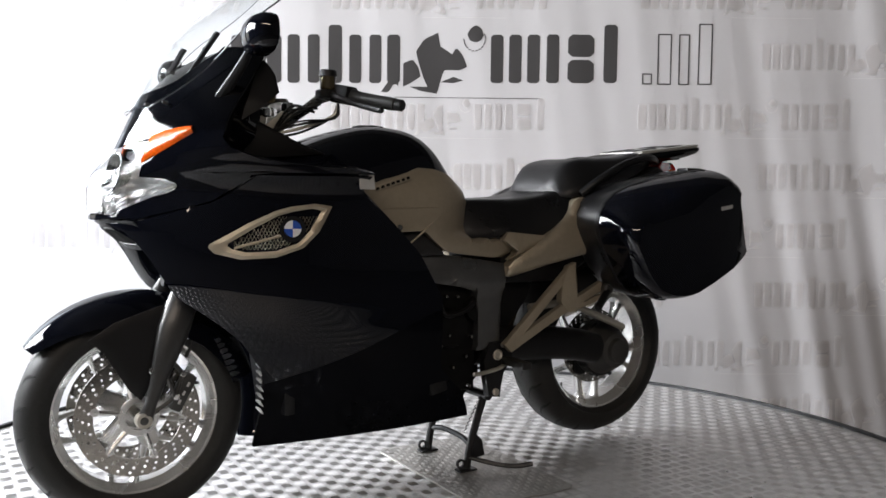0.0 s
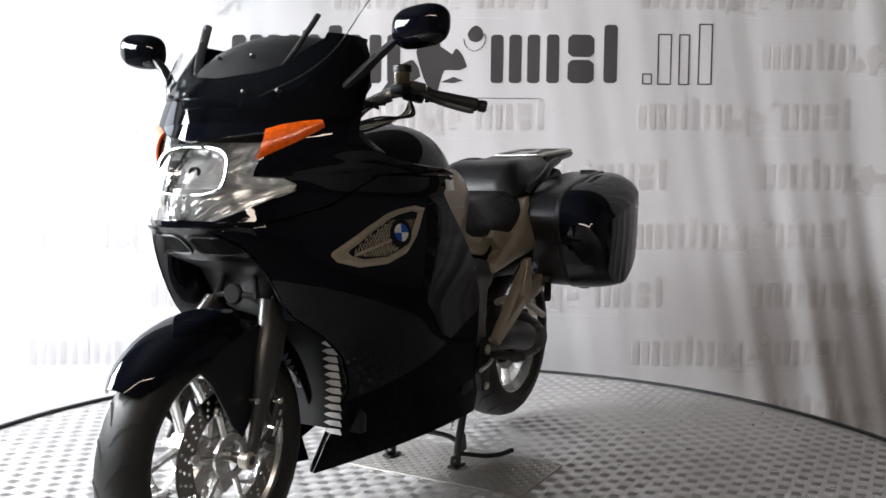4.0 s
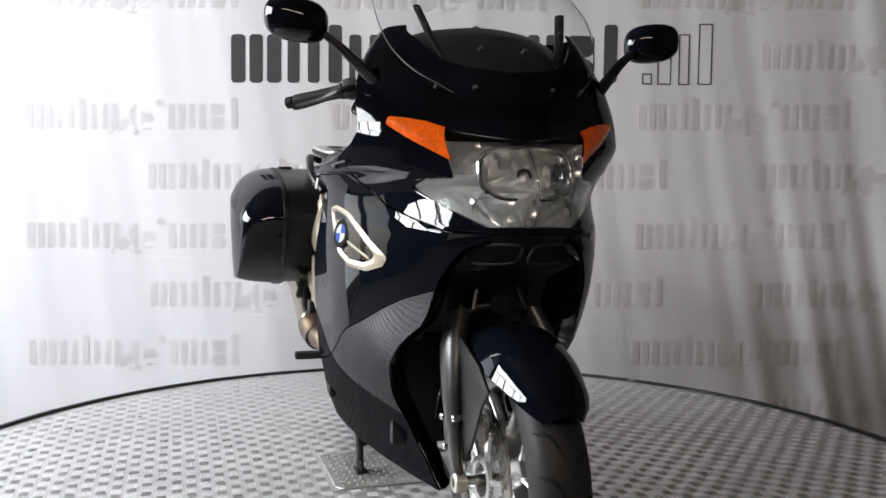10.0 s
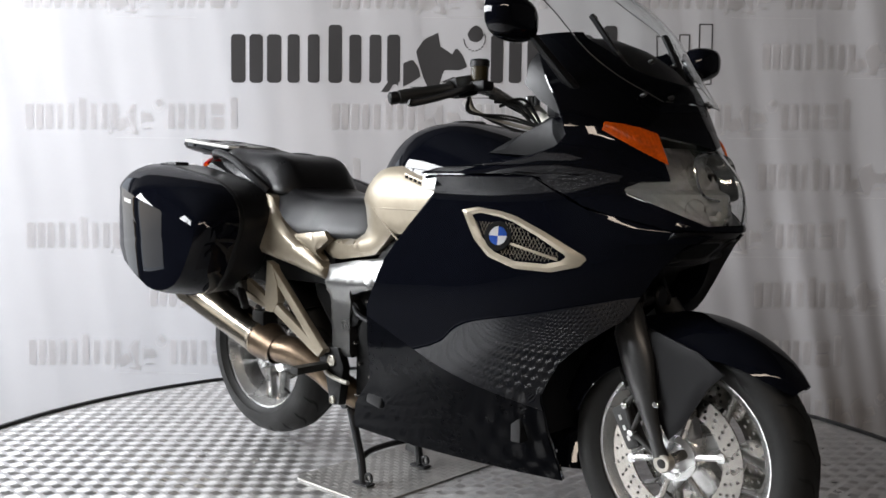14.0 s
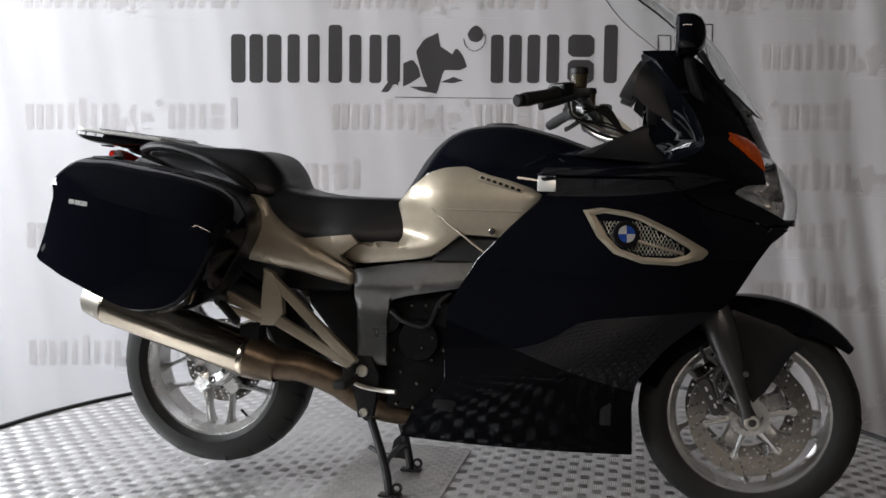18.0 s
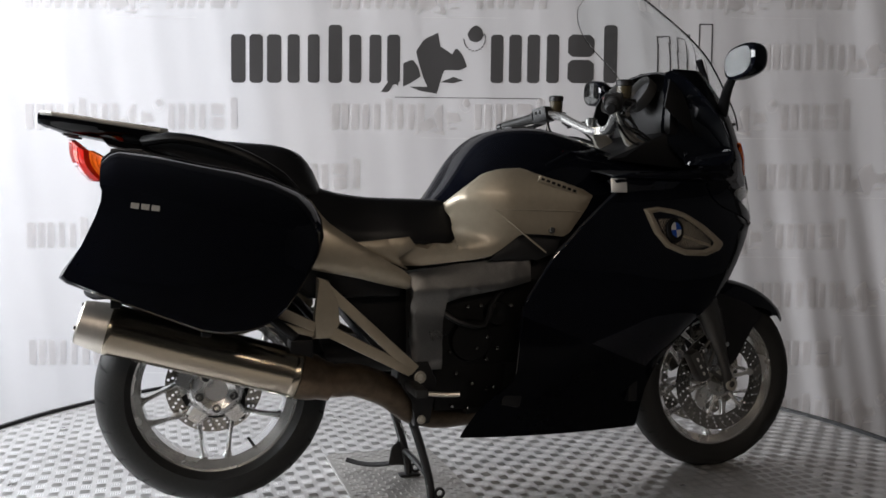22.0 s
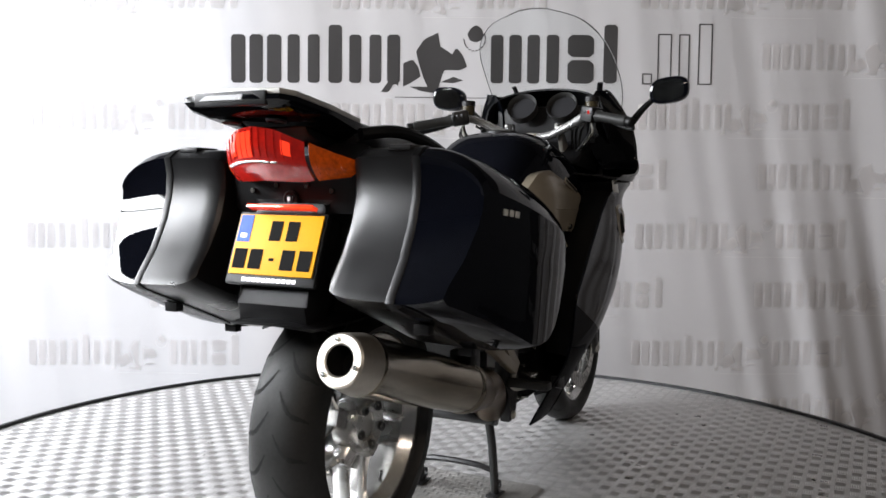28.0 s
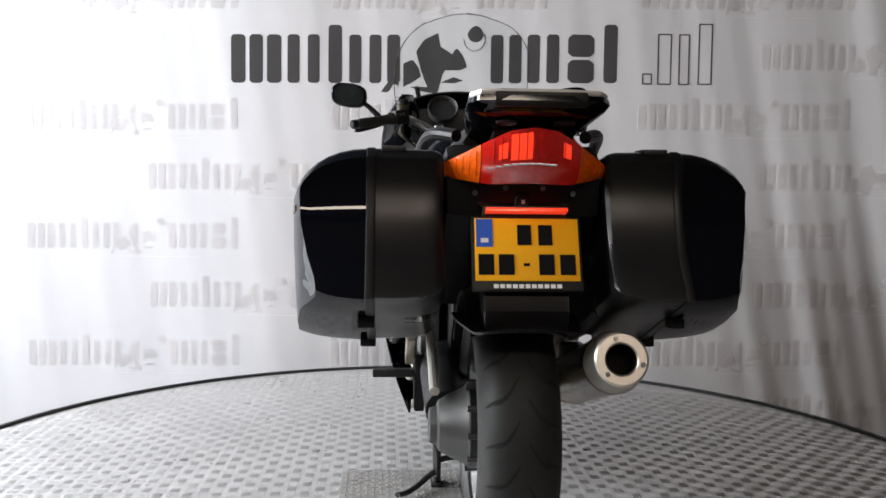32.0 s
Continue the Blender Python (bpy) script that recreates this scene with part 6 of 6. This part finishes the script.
for side, s in SIDES:
    case = new("side_case")
    case.parent = bike
    case["label"] = "glossy black hard side case"
    bm = bmesh.new()
    ring_loft(bm, [case_ring(0.165, 0.93, 0.88, 0.0, 0.012, s), case_ring(0.172, 0.965, 0.93, 0.0, 0.009, s), case_ring(0.185, 0.985, 0.968, 0, 0.006, s), case_ring(0.21, 0.995, 0.985, 0, 0.003, s), case_ring(0.26, 1.0, 0.995, 0, 0.002, s), case_ring(0.300, 0.998, 0.993, 0, 0.002, s)], True, True)
    part("case_shell", bm, CASE_SHELL, case, "satin black inner case shell", angle=28)
    bm = bmesh.new()
    ring_loft(bm, [case_ring(0.3005, 1.004, 1.002, 0, 0.001, s), case_ring(0.3025, 1.009, 1.008, 0, 0.001, s), case_ring(0.316, 1.009, 1.008, 0, 0.001, s), case_ring(0.3185, 1.003, 1.001, 0, 0.001, s)], True, True)
    part("case_seal", bm, PLASTIC, case, "matt black sealing band")
    # painted lid: a rounded wall rises from the band to the flank, sharp at the rear and along the shoulder
    rings = []
    for k in range(8):
        line = []
        for (x, z), (fx, fz), bend in zip(CASE, FLANK, BEND):
            a, e = radians(bend) * k / 7, radians(bend)
            g = (1 - math.cos(a)) / (1 - math.cos(e))
            line.append(Vector((x + (fx - x) * g, s * (0.319 + (flank_y(fx, fz) - 0.319) * math.sin(a) / math.sin(e)), z + (fz - z) * g)))
        rings.append(line)
    for k in (0.93, 0.8, 0.6, 0.35, 0.08):
        line = []
        for fx, fz in FLANK:
            x, z = -0.735 + (fx + 0.735) * k, 0.735 + (fz - 0.735) * k
            line.append(Vector((x, s * flank_y(x, z), z)))
        rings.append(line)
    bm = bmesh.new()
    ring_loft(bm, rings, True, True)
    lid = part("case_lid", bm, PAINT, case, "glossy black case lid", angle=24)
    for k in range(3):
        bm = bmesh.new()
        x = -0.873 + 0.021 * k
        box(bm, -0.0085, 0.0085, -0.0012, 0.0012, -0.006, 0.006, 0, pose(x, s * (flank_y(x, 0.848) + 0.0006), 0.850 - 0.0025 * k, 0, 7, 0))
        part("lid_bar", bm, LETTER, lid, smooth=False)
    bm = bmesh.new()
    box(bm, -0.93, -0.86, min(s * 0.24, s * 0.29), max(s * 0.24, s * 0.29), 0.966, 0.978, 0.004)
    part("case_latch", bm, PLASTIC_GREY, case)
    for q in ((-0.92, 0.622), (-0.72, 0.549)):
        bm = bmesh.new()
        box(bm, q[0] - 0.012, q[0] + 0.012, min(s * 0.30, s * 0.335), max(s * 0.30, s * 0.335), q[1] - 0.010, q[1] + 0.012, 0.004)
        part("case_hinge", bm, PLASTIC, case)

# ---------------------------------------------------------------- tail
TAIL_TOP = [(-0.166, 0.945), (-0.10, 0.978), (-0.075, 0.990), (-0.045, 1.004), (0.0, 1.010), (0.045, 1.004), (0.075, 0.990), (0.10, 0.978), (0.166, 0.945)]
TAIL_LOW = [(-0.166, 0.918), (-0.08, 0.903), (0.0, 0.905), (0.08, 0.903), (0.166, 0.918)]


def lens_at(y, f, off=0.0):
    """A place on the tail lamp: y across, f from its lower to its upper edge."""
    z = lin(y, TAIL_LOW) + (lin(y, TAIL_TOP) - lin(y, TAIL_LOW)) * f
    mid = max(0.0, 1 - (y / 0.166) ** 2)
    return Vector((-0.992 + 3.0 * y * y - mid * (0.014 + 0.024 * math.sin(min(1.0, f * 1.25) * 1.57)) + 0.02 * (1 - f) ** 3 - off, y, z))


def lens(name, y0, y1, material, label, off=0.0):
    bm = bmesh.new()
    sheet(bm, [[lens_at(y, f, off) for y in zspan(y0, y1, 14)] for f in zspan(0, 1, 12)], -0.014)
    return part(name, bm, material, bike, label, angle=50)


red = lens("tail_light", -0.096, 0.096, RED_LENS, "red tail light lens", 0.012)
lens("rear_indicator", 0.097, 0.168, AMBER, "amber rear indicator lens")
lens("rear_indicator", -0.168, -0.097, AMBER, "amber rear indicator lens")
for y0, y1, f0, f1 in ((0.004, 0.044, 0.44, 0.92), (-0.074, -0.058, 0.55, 0.85), (0.050, 0.066, 0.5, 0.8)):
    bm = bmesh.new()
    sheet(bm, [[lens_at(y, f, 0.0132) for y in zspan(y0, y1, 6)] for f in zspan(f0, f1, 5)], -0.001)
    part("lit_bulb_window", bm, RED_LIT, red, "brightly lit red light window")
# reflected streak across the red lens, built as a row of white pieces
for k in range(9):
    y0 = 0.078 - 0.0145 * k
    bm = bmesh.new()
    p = lens_at(y0, 0.36, 0.012)
    box(bm, p.x - 0.0018, p.x + 0.004, y0 - 0.0069, y0 + 0.0069, p.z - 0.0017, p.z + 0.0017, 0.0005)
    part("lens_glint", bm, WHITE_LENS, red)
for k in range(11):
    y0 = -0.075 + 0.015 * k
    bm = bmesh.new()
    tube(bm, [lens_at(y0, f, 0.0126) for f in zspan(0.45, 0.96, 6)], 0.0012, 5)
    part("lens_flute", bm, RED_LENS, red)
for s in (1, -1):
    for k in range(5):
        y0 = s * (0.105 + 0.012 * k)
        bm = bmesh.new()
        tube(bm, [lens_at(y0, f, 0.0004) for f in zspan(0.12, 0.9, 6)], 0.0011, 5)
        part("lens_flute", bm, AMBER, red)
bm = bmesh.new()
plate(bm, [(-0.165, 0.915), (-0.10, 0.880), (-0.085, 0.845), (0.085, 0.845), (0.10, 0.880), (0.165, 0.915), (0.15, 0.935), (0.0, 0.99), (-0.15, 0.935)], -0.905, -0.85, 0.008, "yz")
tail_panel = part("tail_panel", bm, PLASTIC_GREY, bike, "grey plastic tail panel")
for q in ((0.038, 0.897), (-0.038, 0.897), (0.10, 0.886), (-0.10, 0.886)):
    bm = bmesh.new()
    cyl(bm, (-0.903, q[0], q[1]), (-0.915, q[0], q[1]), 0.006, 10)
    part("tail_screw", bm, STEEL, tail_panel)
bm = bmesh.new()
box(bm, -0.905, -0.85, -0.085, 0.085, 0.836, 0.905, 0.008)
lock_plate = part("lock_panel", bm, PLASTIC, bike, "matt black lock panel")
bm = bmesh.new()
lathe(bm, [(0, 0.017), (0.010, 0.017), (0.012, 0.014), (0.009, 0.011), (0.013, 0.009), (0.013, 0.0)], (-0.904, 0.002, 0.869), (-1, 0, 0), 22)
part("seat_lock", bm, PLASTIC_GREY, lock_plate)
bm = bmesh.new()
box(bm, -0.9195, -0.916, -0.0015, 0.0055, 0.865, 0.873, 0)
part("key_slot", bm, LETTER, lock_plate)
# number plate
PL = Matrix(((0.0, 0.35, -0.936, -0.9625), (-1.0, 0.0, 0.0, 0.0), (0.0, 0.936, 0.35, 0.765), (0, 0, 0, 1)))


def on_plate(name, x0, x1, z0, z1, d0, d1, material, parent, bevel=0.0, label=""):
    bm = bmesh.new()
    box(bm, x0, x1, z0, z1, d0, d1, bevel, PL)
    return part(name, bm, material, parent, label, smooth=bevel > 0)


holder = on_plate("plate_holder", -0.111, 0.111, -0.076, 0.080, -0.012, 0.004, PLASTIC, bike, 0.005, "black number plate holder")
yel = on_plate("number_plate", -0.104, 0.104, -0.056, 0.073, 0.005, 0.008, YELLOW, holder, 0.0012, "yellow number plate with dark bars")
on_plate("plate_band", -0.101, -0.068, 0.013, 0.071, 0.0082, 0.0088, BLUE, yel)
on_plate("plate_mark", -0.092, -0.077, 0.022, 0.031, 0.0089, 0.0092, WHITE, yel)
for a in (-0.005, 0.037):
    on_plate("plate_bar", a - 0.014, a + 0.014, 0.017, 0.059, 0.0082, 0.0092, INK, yel)
for a in (-0.082, -0.042, 0.038, 0.080):
    on_plate("plate_bar", a - 0.0155, a + 0.0155, -0.044, -0.002, 0.0082, 0.0092, INK, yel)
on_plate("plate_bar", -0.008, 0.004, -0.026, -0.020, 0.0082, 0.0092, INK, yel)
for k in range(11):
    on_plate("holder_bar", -0.068 + 0.0125 * k, -0.0585 + 0.0125 * k, -0.070, -0.062, 0.0042, 0.0048, WHITE, holder)
on_plate("plate_lamp", -0.082, 0.082, 0.083, 0.090, 0.004, 0.026, RED_LIT, holder, 0.001, "thin red strip over the number plate")
bm = bmesh.new()
plate(bm, [(-0.84, 0.86), (-0.918, 0.86), (-0.962, 0.69), (-0.985, 0.655), (-0.975, 0.61), (-0.91, 0.62), (-0.86, 0.70)], -0.085, 0.085, 0.008)
part("plate_bracket", bm, PLASTIC, bike, "matt black plate bracket")
bm = bmesh.new()
grid = []
for k in range(7):
    x = -1.012 + 0.20 * k / 6
    w = 0.105 + 0.030 * math.sin(1.57 * k / 6)
    grid.append([Vector((x + 0.03 * abs(j / 6) ** 3, w * j / 6, 0.612 + 0.012 * k / 6 + 0.012 * (1 - abs(j / 6) ** 2))) for j in range(-6, 7)])
sheet(bm, grid, -0.006)
part("mudguard_flare", bm, PLASTIC, bike, "flat black mudguard flare under the plate", angle=50)
# luggage rack
bm = bmesh.new()
RK = [(-0.80, 0.085), (-0.82, 0.110), (-0.95, 0.124), (-1.07, 0.128), (-1.098, 0.110), (-1.104, 0.05)]
poly = [(x, y) for x, y in RK] + [(x, -y) for x, y in reversed(RK)]
plate(bm, poly, 0.0, 0.011, 0.003, "xy")
for v in bm.verts:
    v.co.z += 1.018 + (-0.74 - v.co.x) * 0.125
rack = part("luggage_rack", bm, RACK, bike, "silver grey luggage rack plate")
for x0, x1, y0, y1 in ((-1.05, -0.98, 0.02, 0.075), (-1.05, -0.98, -0.075, -0.02), (-0.93, -0.80, 0.045, 0.075), (-0.93, -0.80, -0.075, -0.045)):
    bm = bmesh.new()
    box(bm, x0, x1, y0, y1, 0.0, 0.0025, 0.001)
    for v in bm.verts:
        v.co.z += 1.0305 + (-0.74 - v.co.x) * 0.125
    part("rack_pad", bm, PLASTIC_GREY, rack)
bm = bmesh.new()
rings = []
for drop, k in ((0.0005, 1.02), (0.010, 1.03), (0.022, 0.97), (0.034, 0.80)):
    rings.append([Vector((-0.93 + (x + 0.93) * (k if x < -0.93 else 1.0), y * k, 1.018 + (-0.74 - x) * 0.125 - drop - (0.010 if x > -0.9 else 0.0) * (drop > 0.005))) for x, y in poly])
ring_loft(bm, rings, True, True)
body = part("rack_body", bm, SATIN, rack, "black underside of the luggage rack", angle=35)
for y in (0.055, -0.055):
    bm = bmesh.new()
    lathe(bm, [(0.0, 0.020), (0.004, 0.020), (0.005, 0.017), (0.002, 0.014), (0.002, 0.0)], (-1.035, y, 1.0205), (-0.125, 0, -1), 20)
    part("rack_plug", bm, PLASTIC_GREY, body)
bm = bmesh.new()
box(bm, -1.107, -1.09, -0.085, 0.085, 1.042, 1.070, 0.005)
part("rack_end", bm, PLASTIC, rack)
bm = bmesh.new()
plate(bm, [(-0.74, 1.012), (-0.98, 1.034), (-0.95, 0.998), (-0.86, 0.97), (-0.76, 0.97)], -0.07, 0.07, 0.008)
part("rack_support", bm, PLASTIC, rack)

# ---------------------------------------------------------------- centre stand
bm = bmesh.new()
cyl(bm, (-0.155, -0.15, 0.245), (-0.155, 0.15, 0.245), 0.014, 14)
stand = part("centre_stand", bm, BLACK_STEEL, bike, "black steel centre stand, folded down")
for s in (1, -1):
    bm = bmesh.new()
    tube(bm, curve_pts([(-0.155, s * 0.125, 0.245), (-0.13, s * 0.125, 0.17), (-0.105, s * 0.122, 0.08), (-0.095, s * 0.122, 0.016)], 5), 0.0125, 10)
    part("stand_leg", bm, BLACK_STEEL, stand)
    bm = bmesh.new()
    box(bm, -0.125, -0.06, s * 0.122 - 0.018, s * 0.122 + 0.018, 0.008, 0.015, 0.003)
    part("stand_foot", bm, BLACK_STEEL, stand)
    bm = bmesh.new()
    lathe(bm, [(-0.004, 0.016), (0.004, 0.016), (0.004, 0.009), (-0.004, 0.009)], (-0.072, s * 0.122, 0.032), (0, 1, 0), 16, closed=True)
    part("stand_eye", bm, BLACK_STEEL, stand)
bm = bmesh.new()
tube(bm, curve_pts([(-0.108, -0.122, 0.085), (-0.115, -0.06, 0.098), (-0.115, 0.06, 0.098), (-0.108, 0.122, 0.085)], 6), 0.009, 8)
part("stand_crossbar", bm, BLACK_STEEL, stand)
bm = bmesh.new()
tube(bm, curve_pts([(-0.10, 0.125, 0.05), (-0.13, 0.15, 0.042), (-0.18, 0.185, 0.030), (-0.225, 0.215, 0.028), (-0.266, 0.241, 0.036)], 5), 0.0095, 8, flatten=0.8)
part("stand_lever", bm, BLACK_STEEL, stand)
bm = bmesh.new()
plate(bm, [(-0.15, 0.10), (-0.12, 0.13), (-0.09, 0.06), (-0.10, 0.04), (-0.16, 0.05)], 0.118, 0.126, 0.002)
part("stand_gusset", bm, BLACK_STEEL, stand)
bm = bmesh.new()
tube(bm, [(-0.16 + 0.0014 * k + 0.004 * math.cos(k * 1.3), 0.10 + 0.004 * math.sin(k * 1.3), 0.24 - 0.0026 * k) for k in range(46)], 0.0015, 5)
part("stand_spring", bm, STEEL, stand)

# ---------------------------------------------------------------- motion of the turntable and of what stands on it
AXIS_OFFSET = -0.1092


def heading(t):
    return 211.0 + 7.581 * t


def motions():
    rows_table, rows_bike = [], []
    for k in range(33):
        t = float(k)
        m = pose(0, 0, 0, 0, 0, heading(t))
        rows_table.append((t, m))
        rows_bike.append((t, m @ pose(0, AXIS_OFFSET, 0)))
    walk(turntable, rows_table)
    walk(ground_plate, rows_table)
    walk(bike, rows_bike)


motions()
